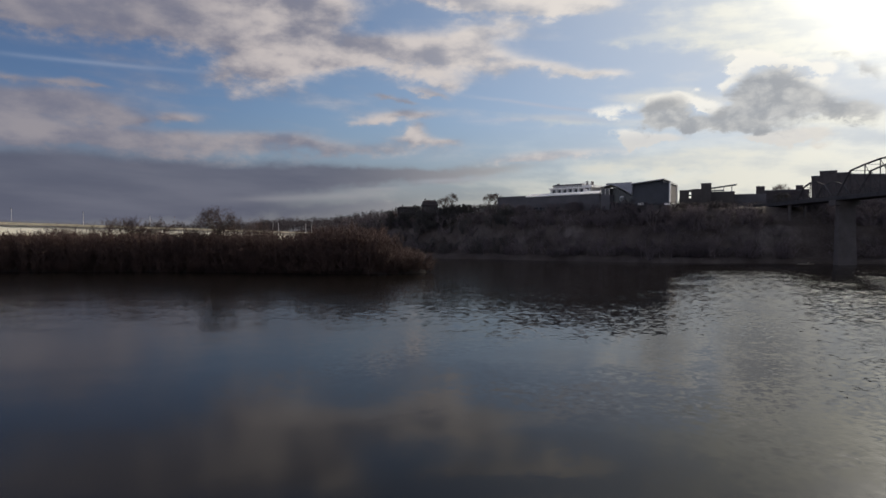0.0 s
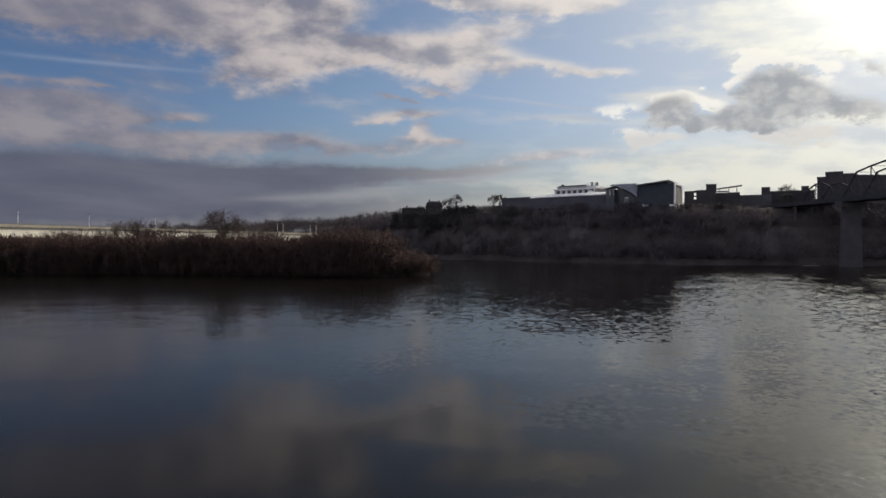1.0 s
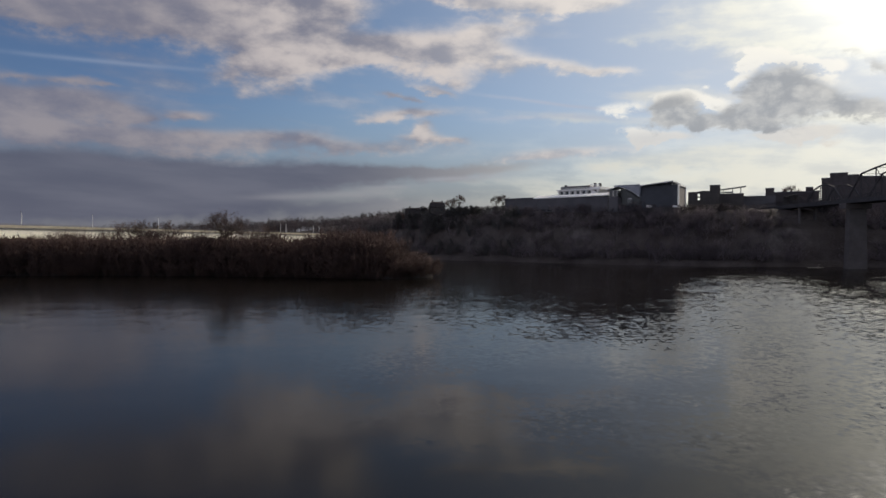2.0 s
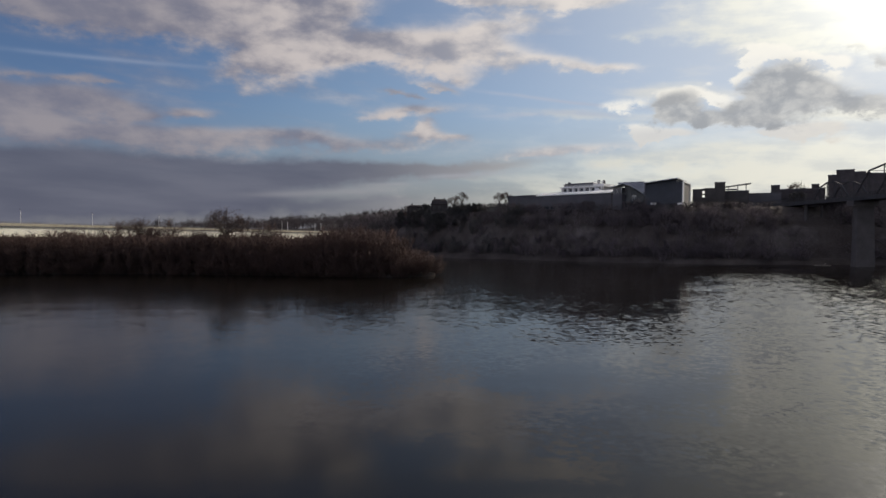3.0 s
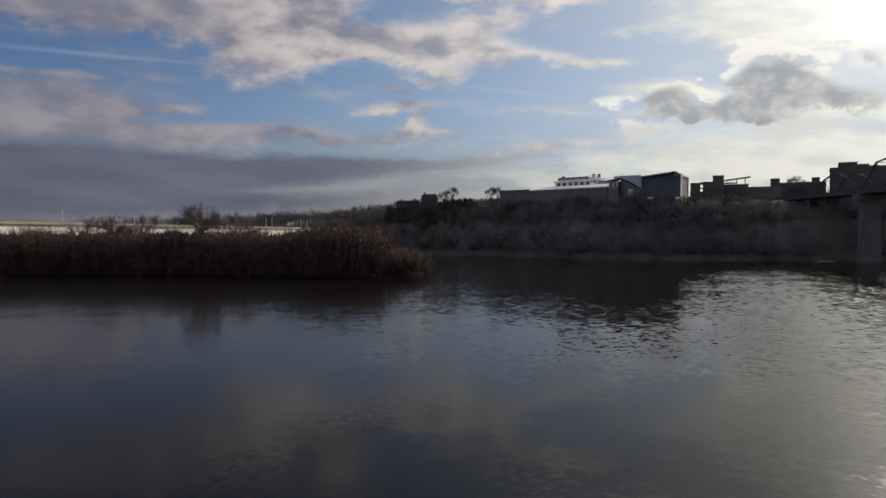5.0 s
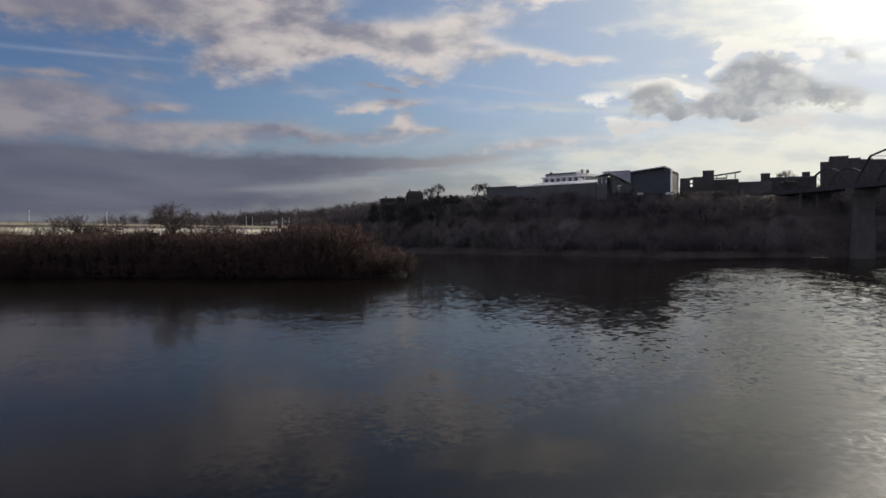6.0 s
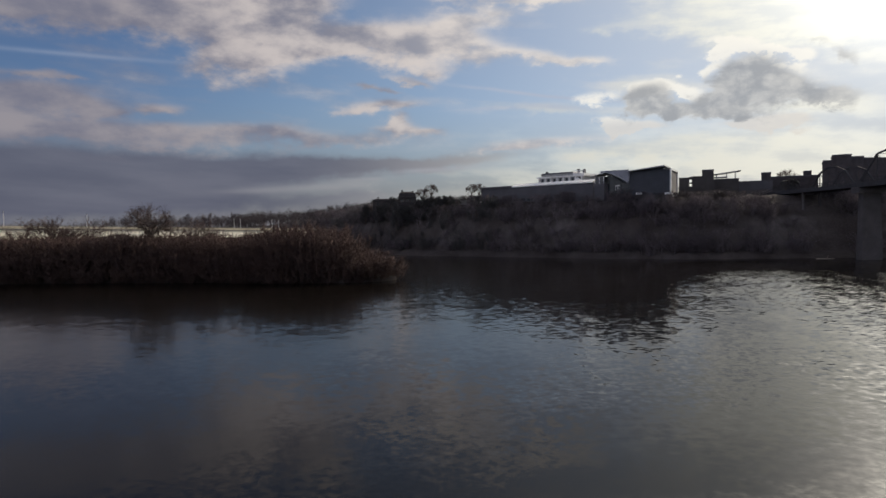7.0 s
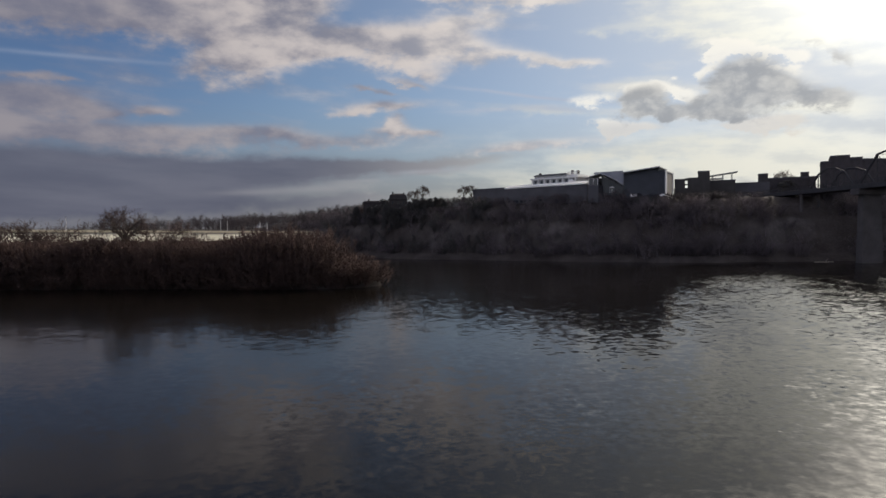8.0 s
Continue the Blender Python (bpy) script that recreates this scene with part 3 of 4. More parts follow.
def dome_tree(seed, fork, trunk_r, centre, rw, rz, limbs, subs, sprays, thin, label):
    """A bare tree whose limbs fan out from a low fork to a rounded, open crown."""
    rng = random.Random(seed)
    wood, boughs, twigs = Shape(), Shape(), Shape()
    foot, knee = Vector((0, 0, -0.4)), Vector((rng.uniform(-0.3, 0.3), 0, fork))
    wood.bar(foot, foot.lerp(knee, 0.5), trunk_r, trunk_r * 0.85, 7)
    wood.bar(foot.lerp(knee, 0.5), knee, trunk_r * 0.85, trunk_r * 0.7, 7)

    def crown_point(way, reach):
        return Vector((way.x * rw * reach, way.y * rw * reach, centre + way.z * rz * reach))

    def bough(a, b, r0, r1, sag):
        m = a.lerp(b, 0.5) + Vector((rng.uniform(-1, 1), rng.uniform(-1, 1), sag)) * (b - a).length * 0.10
        boughs.bar(a, m, r0, (r0 + r1) / 2, 5)
        boughs.bar(m, b, (r0 + r1) / 2, r1, 4)
        return m

    for i in range(limbs):
        turn = 6.283 * (i + rng.uniform(-0.25, 0.25)) / limbs
        way = Vector((math.cos(turn), math.sin(turn), rng.uniform(-0.25, 0.75))).normalized()
        tip = crown_point(way, rng.uniform(0.42, 0.55))
        mid = bough(knee, tip, trunk_r * 0.5, trunk_r * 0.25, 1.0)
        for k in range(subs):
            out = (way + Vector((rng.gauss(0, 0.6), rng.gauss(0, 0.6), rng.gauss(0.1, 0.5)))).normalized()
            out.z = max(out.z, -0.55)
            end = crown_point(out, rng.uniform(0.70, 0.88))
            start = tip if k % 2 else mid.lerp(tip, rng.uniform(0.2, 0.9))
            bough(start, end, trunk_r * 0.15, thin * 1.4, 0.8)
            for _ in range(sprays):
                w = (out + Vector((rng.gauss(0, 0.3), rng.gauss(0, 0.3), rng.gauss(0.05, 0.3)))).normalized()
                f, g = start.lerp(end, rng.uniform(0.45, 1.0)), crown_point(w, rng.uniform(0.86, 1.06))
                spike(twigs, f, g, thin * 1.3)
                for _ in range(3):
                    p = f.lerp(g, rng.uniform(0.35, 0.95))
                    v = Vector((rng.gauss(0, 1), rng.gauss(0, 1), rng.gauss(0.4, 0.8))).normalized()
                    spike(twigs, p, p + v * rw * rng.uniform(0.08, 0.17), thin)
    t = thing("bare_tree", Matrix(), label, "tree")
    trunk = part("trunk", wood, M_BARK, t, smooth_faces=True)
    part("limb", boughs, M_BARK, trunk)
    part("crown", twigs, M_TWIG, t)
    return t


def shrub_shape(seed, height, stems):
    rng = random.Random(seed)
    sh = Shape()
    for s in range(stems):
        a = rng.uniform(0, 6.283)
        base = Vector((math.cos(a) * rng.uniform(0.1, 2.1), math.sin(a) * rng.uniform(0.1, 2.1), -0.3))
        way = Vector((math.cos(a) * 0.22, math.sin(a) * 0.22, 1)).normalized()
        length = height * rng.uniform(0.80, 1.0)
        p, r = base, 0.07
        for k in range(5):
            q = p + way * (length / 5)
            sh.bar(p, q, r, r * 0.7, 3)
            for _ in range(4):
                w = (way + Vector((rng.uniform(-1, 1), rng.uniform(-1, 1), rng.uniform(-0.3, 0.6))) * 0.85).normalized()
                e = q + w * length * rng.uniform(0.10, 0.24)
                spike(sh, q, e, 0.10)
                for _ in range(2):
                    f = q.lerp(e, rng.uniform(0.35, 0.95))
                    w2 = (w + Vector((rng.uniform(-1, 1), rng.uniform(-1, 1), rng.uniform(-0.3, 0.9))) * 0.8).normalized()
                    spike(sh, f, f + w2 * length * rng.uniform(0.06, 0.15), 0.09)
            way = (way + Vector((rng.uniform(-1, 1), rng.uniform(-1, 1), 0.3)) * 0.16).normalized()
            p, r = q, r * 0.72
    return sh


def scatter(name, shapes, poses, mat, label, category):
    """One mesh of many uncountable plants, as kind stuff."""
    verts, faces, base = [], [], 0
    packed = []
    for sh in shapes:
        tris = []
        for f in sh.f:
            tris.extend((f[0], f[i], f[i + 1]) for i in range(1, len(f) - 1))
        packed.append((np.array([tuple(v) for v in sh.v]), np.array(tris)))
    for i, m in poses:
        v, f = packed[i]
        mm = np.array(m)
        verts.append(v @ mm[:3, :3].T + mm[:3, 3])
        faces.append(f + base)
        base += len(v)
    v, f = np.concatenate(verts), np.concatenate(faces)
    me = bpy.data.meshes.new(name)
    me.vertices.add(len(v))
    me.vertices.foreach_set("co", v.ravel())
    me.loops.add(f.size)
    me.loops.foreach_set("vertex_index", f.ravel().astype(np.int32))
    me.polygons.add(len(f))
    me.polygons.foreach_set("loop_start", np.arange(0, f.size, 3, dtype=np.int32))
    me.update(calc_edges=True)
    me.materials.append(mat)
    return tagged(new(name, me), label, category, kind="stuff")


def evergreen(seed, height, width, label):
    rng = random.Random(seed)
    wood, leaves = Shape(), Shape()
    wood.bar((0, 0, -0.4), (0.1, 0, height * 0.8), width * 0.05, width * 0.015, 6)
    lumps = []
    for _ in range(26):
        z = rng.uniform(0.12, 0.95)
        rad = width * 0.5 * math.sqrt(max(0.05, 1 - (z - 0.35) ** 2 / 0.45))
        a, k = rng.uniform(0, 6.283), rng.uniform(0.3, 0.8)
        lumps.append((Vector((math.cos(a) * rad * k, math.sin(a) * rad * k, z * height)), rng.uniform(0.14, 0.26) * width))
        wood.bar((0, 0, z * height * 0.8), lumps[-1][0], width * 0.012, width * 0.005, 4)
    for c, r in lumps:
        for _ in range(90):
            d = Vector((rng.gauss(0, 1), rng.gauss(0, 1), rng.gauss(0, 0.8)))
            p = c + d.normalized() * r * rng.uniform(0.55, 1.05)
            u = Vector((rng.gauss(0, 1), rng.gauss(0, 1), rng.gauss(0, 1))).normalized() * rng.uniform(0.12, 0.3)
            v = u.cross(Vector((rng.gauss(0, 1), rng.gauss(0, 1), rng.gauss(0, 1)))).normalized() * rng.uniform(0.08, 0.2)
            leaves.add([p - u, p + v, p + u, p - v], [(0, 1, 2, 3)])
    t = thing("evergreen_tree", Matrix(), label, "tree")
    part("trunk", wood, M_BARK, t)
    part("crown", leaves, M_LEAF, t)
    return t


def upright(x, y, z=None, turn=0.0, size=1.0, tall=1.0):
    z = ground_z(x, y) if z is None else z
    return pose(x, y, z, 0, 0, turn) @ Matrix.Diagonal((size, size, size * tall, 1))


def shore_y(x):
    return float(np.interp(x, [p[0] for p in reversed(SHORE)], [p[1] for p in reversed(SHORE)]))


def plant():
    rng = random.Random(11)
    shrubs = [shrub_shape(60 + k, 9.0, 9) for k in range(5)]
    sparse = [shrub_shape(70 + k, 9.0, 6) for k in range(5)]
    small = [sum_shapes(tree_shapes(120 + k, 12.0, 0.22, 0.45, (2, 3, 3), 0.3, 1.1, 0.05)) for k in range(5)]
    # the island's brush, in rows that sink towards the tip
    poses = []
    depth = np.arange(150.0, 230.0, 0.5)
    for row, (back, tall) in enumerate(((-0.5, 0.36), (0.3, 0.72), (1.6, 0.98), (3.6, 1.02), (7.0, 1.02), (13.0, 1.01), (20.0, 1.0), (29.0, 0.98))):
        x = -290.0 + row * 1.3
        while x < 0:
            wet = land(np.full(depth.shape, x), depth) > -0.2
            if wet.any():
                y = depth[np.argmax(wet)] + back + rng.uniform(-0.6, 0.6) * (1 + back * 0.15)
                if ground_z(x, y) > -0.5:
                    low = float(np.interp(x, (-39, -36, -18, -12, 0), (1.0, 1.23, 1.20, 0.62, 0.38)))
                    front = tall - 0.22 * max(0.0, 1 - row / 5) * float(np.interp(x, (-55, -40), (0, 1)))
                    s = rng.uniform(0.93, 1.06) * (max(front, 0.7) if x > -14 else front) * low * (rng.uniform(1.04, 1.14) if row > 4 and low <= 1.0 and rng.random() < 0.1 else 1.0)
                    poses.append((rng.randrange(5), upright(x, y, turn=rng.uniform(0, 360), size=1.0, tall=s)))
            x += rng.uniform(1.5, 2.6) if row < 3 else rng.uniform(2.4, 4.0)
    scatter("island_brush", shrubs, poses, M_BRUSH, "dense leafless reddish-brown brush covering the low island", "brush")
    # woods on the bluff, dense from the water's edge to its top
    poses = []
    while len(poses) < 390:
        x = rng.uniform(-75, 260)
        y = shore_y(x) + rng.uniform(2, 34) * (1.7 if x < 25 else 0.55 if 84 < x < 152 else 1.0)
        z = ground_z(x, y)
        if z < 0.6 or (130 < x < 149):
            continue
        size = rng.uniform(0.45, 0.85)
        size = min(size, max(0.25, (24.5 - z) / 12))
        poses.append((rng.randrange(5), upright(x, y, turn=rng.uniform(0, 360), size=max(size, 0.45), tall=size / max(size, 0.45))))
    scatter("bluff_woods", small, poses, M_WOODS, "dark leafless woods clinging to the river bluff", "woods")
    poses = []
    while len(poses) < 520:
        x = rng.uniform(-70, 240)
        y = shore_y(x) + rng.uniform(1, 32) * (1.7 if x < 25 else 0.6 if 84 < x < 152 else 1.0)
        if ground_z(x, y) > 0.5 and not 131 < x < 148:
            poses.append((rng.randrange(5), upright(x, y, turn=rng.uniform(0, 360), size=1.0, tall=rng.uniform(0.3, 0.5))))
    scatter("bluff_brush", sparse, poses, M_WOODS, "tangled dark brush on the steep river bluff", "brush")
    # brow brush: a darker woods colour stands in for shade on the brow
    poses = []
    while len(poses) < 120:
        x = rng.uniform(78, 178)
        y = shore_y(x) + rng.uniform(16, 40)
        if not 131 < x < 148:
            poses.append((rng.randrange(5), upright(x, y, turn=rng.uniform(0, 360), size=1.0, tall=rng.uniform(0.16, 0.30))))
    scatter("brow_brush", sparse, poses, M_DARKWOODS, "low brush along the brow of the bluff, coloured darker for shade", "brush")
    # bare shrub shapes in the evergreen leaf colour, added to darken the slope
    poses = []
    while len(poses) < 150:
        x = rng.uniform(-48, 32)
        y = shore_y(x) + rng.uniform(4, 56)
        if ground_z(x, y) > 1.5:
            poses.append((rng.randrange(5), upright(x, y, turn=rng.uniform(0, 360), size=1.0, tall=rng.uniform(0.35, 0.55))))
    scatter("slope_evergreens", sparse, poses, M_LEAF, "dark undergrowth on the wooded river slope", "brush")
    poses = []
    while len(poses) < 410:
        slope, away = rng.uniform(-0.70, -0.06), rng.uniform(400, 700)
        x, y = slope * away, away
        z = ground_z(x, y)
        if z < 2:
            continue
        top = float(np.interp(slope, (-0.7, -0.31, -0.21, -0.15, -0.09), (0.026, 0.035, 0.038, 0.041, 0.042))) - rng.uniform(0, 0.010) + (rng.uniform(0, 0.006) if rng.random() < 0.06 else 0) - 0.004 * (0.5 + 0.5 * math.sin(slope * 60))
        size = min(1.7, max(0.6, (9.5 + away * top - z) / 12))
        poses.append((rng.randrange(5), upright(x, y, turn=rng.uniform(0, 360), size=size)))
    scatter("far_woods", small, poses, M_DARKWOODS, "hazy leafless woods along the far river bank", "woods")
    # single trees
    big = dome_tree(53, 9.4, 0.55, 12.3, 6.7, 5.9, 7, 7, 10, 0.036, "large leafless tree with a rounded open crown above the brush")
    big.matrix_basis = upright(-66, 185, turn=30)
    tagged(big, group="trees on the island")
    domed = [dome_tree(31 + k, 5.2, 0.3, 8.0, 4.3, 4.0, 6, 6, 6, 0.045, "leafless winter tree with a rounded open crown") for k in range(2)]
    bushy = [bare_tree(41 + k, 12.0, 0.26, 0.48, (3, 3, 3, 2), 0.3, "leafless reddish-brown tree standing over the island brush", 1.2, 0.036) for k in range(4)]
    used = set()

    def put(i, m, group, source):
        ob = source[i]
        if (id(source), i) in used:
            ob = copy_thing(ob, Matrix())
        used.add((id(source), i))
        ob.matrix_basis = m
        return tagged(ob, group=group)

    for n, (x, y, s) in enumerate(((-74.5, 190, 1.12), (-96, 200, 1.30), (-116, 198, 1.15), (-30, 178, 0.88), (-24, 175, 0.82), (-36, 181, 0.95), (-57.5, 192, 1.28), (-54, 196, 1.1), (-140, 190, 0.75), (-19, 173, 0.7), (-86, 198, 0.95), (-92, 203, 1.34), (-101, 205, 1.36), (-111, 206, 1.28), (-126, 206, 1.1), (-80, 200, 0.95), (-134, 205, 1.0), (-27, 184, 1.0), (-21, 179, 0.95))):
        put(n % 4, upright(x, y, turn=rng.uniform(0, 360), size=s), "trees on the island", bushy)
    for n, (x, y, s) in enumerate(((0, 330, 0.88), (4.5, 333, 0.90), (23.5, 322, 0.80), (27, 324, 0.86), (174, 325, 1.32), (-28, 360, 0.6))):
        put(n % 2, upright(x, y, turn=rng.uniform(0, 360), size=s), "trees on the bluff top", domed)
    greens = [evergreen(80 + k, 8.0, 4.4, "dark evergreen tree on the bluff") for k in range(3)]
    for n, (x, y, top) in enumerate(((-29, 350, 24.2), (-22, 347, 24.6), (-14.6, 345, 27.8), (-13.2, 346, 26.8), (-19.5, 344, 24.4), (-13.5, 336, 24.0),
                                     (-11.8, 325, 24.8), (-8.5, 323, 23.4), (-4.5, 323, 23.0), (-1.2, 325, 25.6), (0.8, 324, 25.6), (3.6, 324, 25.0), (7, 324, 26.0),
                                     (9.5, 323, 25.4), (12, 323, 26.4), (15, 322, 25.2), (1.8, 322, 26.6), (5.2, 322, 26.9), (8.2, 321, 26.6), (10.8, 322, 27.2), (13.6, 321, 26.8), (-17.5, 343, 25.0), (150, 262, 25.0), (156, 268, 27.0), (162, 272, 28.0),
                                     (156, 295, 31.0), (161, 297, 31.5))):
        z = ground_z(x, y)
        put(n % 3, upright(x, y, z, turn=rng.uniform(0, 360), size=min(1.3, max(0.5, (top - z) / 8.0)), tall=(top - z) / 8.0 / min(1.3, max(0.5, (top - z) / 8.0))), "evergreens on the bluff", greens)



def sum_shapes(shapes):
    total = Shape()
    for sh in shapes:
        total.add(sh.v, sh.f)
    return total


plant()


# ---------------------------------------------------------------- buildings
def window_at(parent, x, z, w, h, y=0.0, frame_mat=None, glass=None):
    """A recessed pane with its frame, on a wall that faces -y."""
    f = Shape()
    f.box(x - w / 2, y - 0.05, z, x - w / 2 + 0.12, y + 0.08, z + h)
    f.box(x + w / 2 - 0.12, y - 0.05, z, x + w / 2, y + 0.08, z + h)
    f.box(x - w / 2 + 0.12, y - 0.05, z, x + w / 2 - 0.12, y + 0.08, z + 0.12)
    f.box(x - w / 2 + 0.12, y - 0.05, z + h - 0.12, x + w / 2 - 0.12, y + 0.08, z + h)
    ob = part("window", f, frame_mat or M_WHITE, parent)
    part("pane", Shape().box(x - w / 2 + 0.12, y - 0.02, z + 0.12, x + w / 2 - 0.12, y + 0.06, z + h - 0.12), glass or M_GLASS, ob)
    return ob


def block(name, m, w, d, h, wall, label, roof_mat=None, eave=0.1):
    """A plain flat-roofed building with a low coping."""
    b = thing(name, m, label, "building")
    part("wall", Shape().box(0, 0, -3, w, d, h), wall, b)
    part("roof", Shape().box(-eave, -eave, h, w + eave, d + eave, h + 0.5), roof_mat or M_ROOF, b)
    return b


def span_pose(ax, ay, bx, by, z):
    return pose(ax, ay, z, 0, 0, math.degrees(math.atan2(by - ay, bx - ax)))


def museum():
    # long concrete gallery wing
    m = span_pose(27.6, 322, 70.5, 284, 22.0)
    g = thing("gallery_wing", m, "long low weathered concrete gallery wing on the bluff edge", "building")
    part("wall", Shape().box(0, 0, -4, 57.2, 7.0, 7.4, 0.15), M_GALLERY, g)
    part("parapet", Shape().box(-0.3, -0.3, 7.4, 17.5, 7.2, 8.3), M_GALLERY, g)
    part("roof", Shape().loft([[(x, -0.5, 7.5), (x, 7.2, 7.5), (x, 7.2, 9.2), (x, 4.0, 9.2), (x, -0.5, 7.9)] for x in (17.5, 57.2)]), M_WHITE, g, "pale sloping roof")
    for x in (19, 23, 27, 31, 35):
        window_at(g, x, 1.2, 3.2, 1.3, y=-0.06, frame_mat=M_GALLERY)
    # white mansion behind the wing
    h = thing("mansion", span_pose(52.8, 311.5, 69.6, 297.5, 22.8), "pale columned mansion with a dark flat roof and chimneys", "building")
    part("wall", Shape().box(0, 0, -3, 22, 13, 10.6), M_PALESTONE, h)
    part("cornice", Shape().box(-0.6, -0.6, 10.6, 22.6, 13.6, 11.1), M_WHITE, h)
    part("attic_wall", Shape().box(1.2, 0.6, 11.1, 16.6, 12, 12.1), M_PALESTONE, h)
    part("roof", Shape().loft([[(0.8, 0.2, 12.1), (17.0, 0.2, 12.1), (17.0, 12.4, 12.1), (0.8, 12.4, 12.1)], [(1.6, 1.2, 12.8), (16.2, 1.2, 12.8), (16.2, 11.5, 12.8), (1.6, 11.5, 12.8)]]), M_ROOF, h)
    for x in (3.4, 6.2, 9.0, 11.8, 14.6):
        window_at(h, x, 11.25, 0.8, 0.7, y=0.54)
    part("roof_terrace", Shape().box(16.8, 0.4, 11.1, 22.0, 12, 11.9), M_WHITE, h)
    for x, top in ((2.4, 13.6), (18.0, 13.9), (20.6, 13.7)):
        part("chimney", Shape().box(x - 0.45, 3, 11, x + 0.45, 4.2, top, 0.06), M_BRICK, h)
    for k in range(8):
        part("column", Shape().bar((0.6 + k * 2.97, -0.42, 4), (0.6 + k * 2.97, -0.42, 10.6), 0.26, 0.22, 8), M_WHITE, h)
    for k in range(7):
        window_at(h, 2.1 + k * 2.97, 8.0, 1.5, 2.3, y=-0.06, frame_mat=M_PALESTONE)
    for k in range(9):
        part("baluster", Shape().box(16.9 + k * 0.62, 0.5, 11.9, 17.05 + k * 0.62, 0.65, 12.9), M_WHITE, h)
    part("balustrade_rail", Shape().box(16.8, 0.42, 12.9, 22.1, 0.72, 13.1), M_WHITE, h)
    gable = Shape()
    gable.loft([[(17.6, y, 7.6), (22.2, y, 7.6), (22.2, y, 8.3), (19.9, y, 9.9), (17.6, y, 8.3)] for y in (-1.6, -0.65)])
    part("portico_gable", gable, M_FRESHWHITE, h, "bright white portico gable")
    # steel and glass lobby
    b = thing("museum_lobby", pose(72.2, 281.5, 24.0, 0, 0, -30), "modern museum lobby of dark zinc and glass with swooping steel roofs", "building")
    part("wall", Shape().loft([[(x, 0.5, -4), (x, 18, -4), (x, 18, z), (x, 0.5, z)] for x, z in ((11.8, 8.85), (24.6, 10.15))]), M_DARKWALL, b)
    glass = Shape()
    glass.loft([[(x, 2.2, -4), (x, 16, -4), (x, 16, z), (x, 2.2, z)] for x, z in ((2.6, 8.6), (4.6, 7.9), (6.4, 6.8), (8.2, 5.5), (9.8, 4.4), (11.7, 4.0))])
    part("glass_wall", glass, M_GLASS, b)
    for k in range(5):
        x = 3.2 + k * 2.4
        part("mullion", Shape().box(x, 2.02, -4, x + 0.16, 2.16, max(4.0, 8.6 - 4.9 * ((x - 0.4) / 11.2) ** 1.8)), M_DARKWALL, b)
    door = part("door_frame", Shape().box(5.9, 1.85, 1.8, 7.7, 2.0, 4.1), M_WHITE, b, "white framed entrance")
    for x in (6.0, 6.9):
        part("door_pane", Shape().box(x + 0.05, 1.80, 1.8, x + 0.75, 1.845, 3.7), M_GLASS, door)
    ring = []
    for k in range(15):
        t = k / 14
        x = 0.4 + t * 11.2
        z = 9.2 - 4.9 * t ** 1.8
        ring.append([(x, -1.2, z), (x, 16.5, z + 0.1), (x, 16.5, z + 0.5), (x, -1.2, z + 0.4)])
    part("curved_roof", Shape().loft(ring), M_STEELROOF, b, "swooping brushed steel roof", True)
    fascia = []
    for k in range(13):
        t = k / 12
        x, drop = 0.8 + t * 10.9, 4.9 * t ** 1.8
        fascia.append([(x, -0.9, 9.4 - drop), (x, -0.5, 9.4 - drop), (x, -0.5, 9.75 + t * 0.1), (x, -0.9, 9.75 + t * 0.1)])
    part("fascia", Shape().loft(fascia), M_ZINC, b, "pale zinc face over the swooping roof line")
    plate = Shape()
    plate.loft([[(11.2, -1.5, 8.9), (11.2, 18.5, 8.9), (11.2, 18.5, 9.25), (11.2, -1.5, 9.25)], [(25.4, -2.0, 10.35), (25.4, 18.5, 10.35), (25.4, 18.5, 10.75), (25.4, -2.0, 10.75)]])
    part("tilted_roof", plate, M_STEELROOF, b, "tilted flat steel roof plane")
    part("upper_hall", Shape().box(3.2, 6.0, 4, 11.7, 16, 9.5, 0.2), M_ZINC, b, "pale zinc upper hall behind the curved roof")
    part("end_wall", Shape().box(24.61, 0.6, -4, 27.0, 18.0, 9.2), M_DARKWALL, b)
    part("end_panel", Shape().box(27.0, 1.2, 0.5, 27.15, 17.4, 8.9), M_CONCRETE, b)
    for y in (0.2, 16.6):
        part("corner_post", Shape().box(27.0, y, -1.5, 27.5, y + 1.4, 9.5), M_FRESHWHITE, b)
    part("head_beam", Shape().box(27.02, 1.6, 8.9, 27.5, 16.6, 9.5), M_FRESHWHITE, b)
    part("base_band", Shape().box(25.2, -0.4, -2.0, 28.0, 18.4, 0.4, 0.2), M_FRESHWHITE, b)
    part("terrace", Shape().box(15, -4, -4, 28, 0.4, -0.6), M_DARKSTONE, b)
    part("sign_panel", Shape().box(15.2, -4.2, -0.4, 17.4, -4.05, 0.6), M_WHITE, b)
    p = thing("entry_pavilion", span_pose(70.2, 281.0, 73.4, 278.7, 26.0), "small glazed pavilion with a shed roof beside the lobby", "building")
    part("base", Shape().box(-0.2, -0.2, -4, 4.0, 6.2, 2.8), M_GALLERY, p)
    part("wall", Shape().box(0, 0, 2.8, 3.8, 6, 5.6), M_GLASS, p)
    part("roof", Shape().loft([[(-0.9, -0.9, 5.6), (4.6, -0.9, 6.9), (4.6, 7, 6.9), (-0.9, 7, 5.6)], [(-0.9, -0.9, 5.85), (4.6, -0.9, 7.2), (4.6, 7, 7.2), (-0.9, 7, 5.85)]]), M_STEELROOF, p)
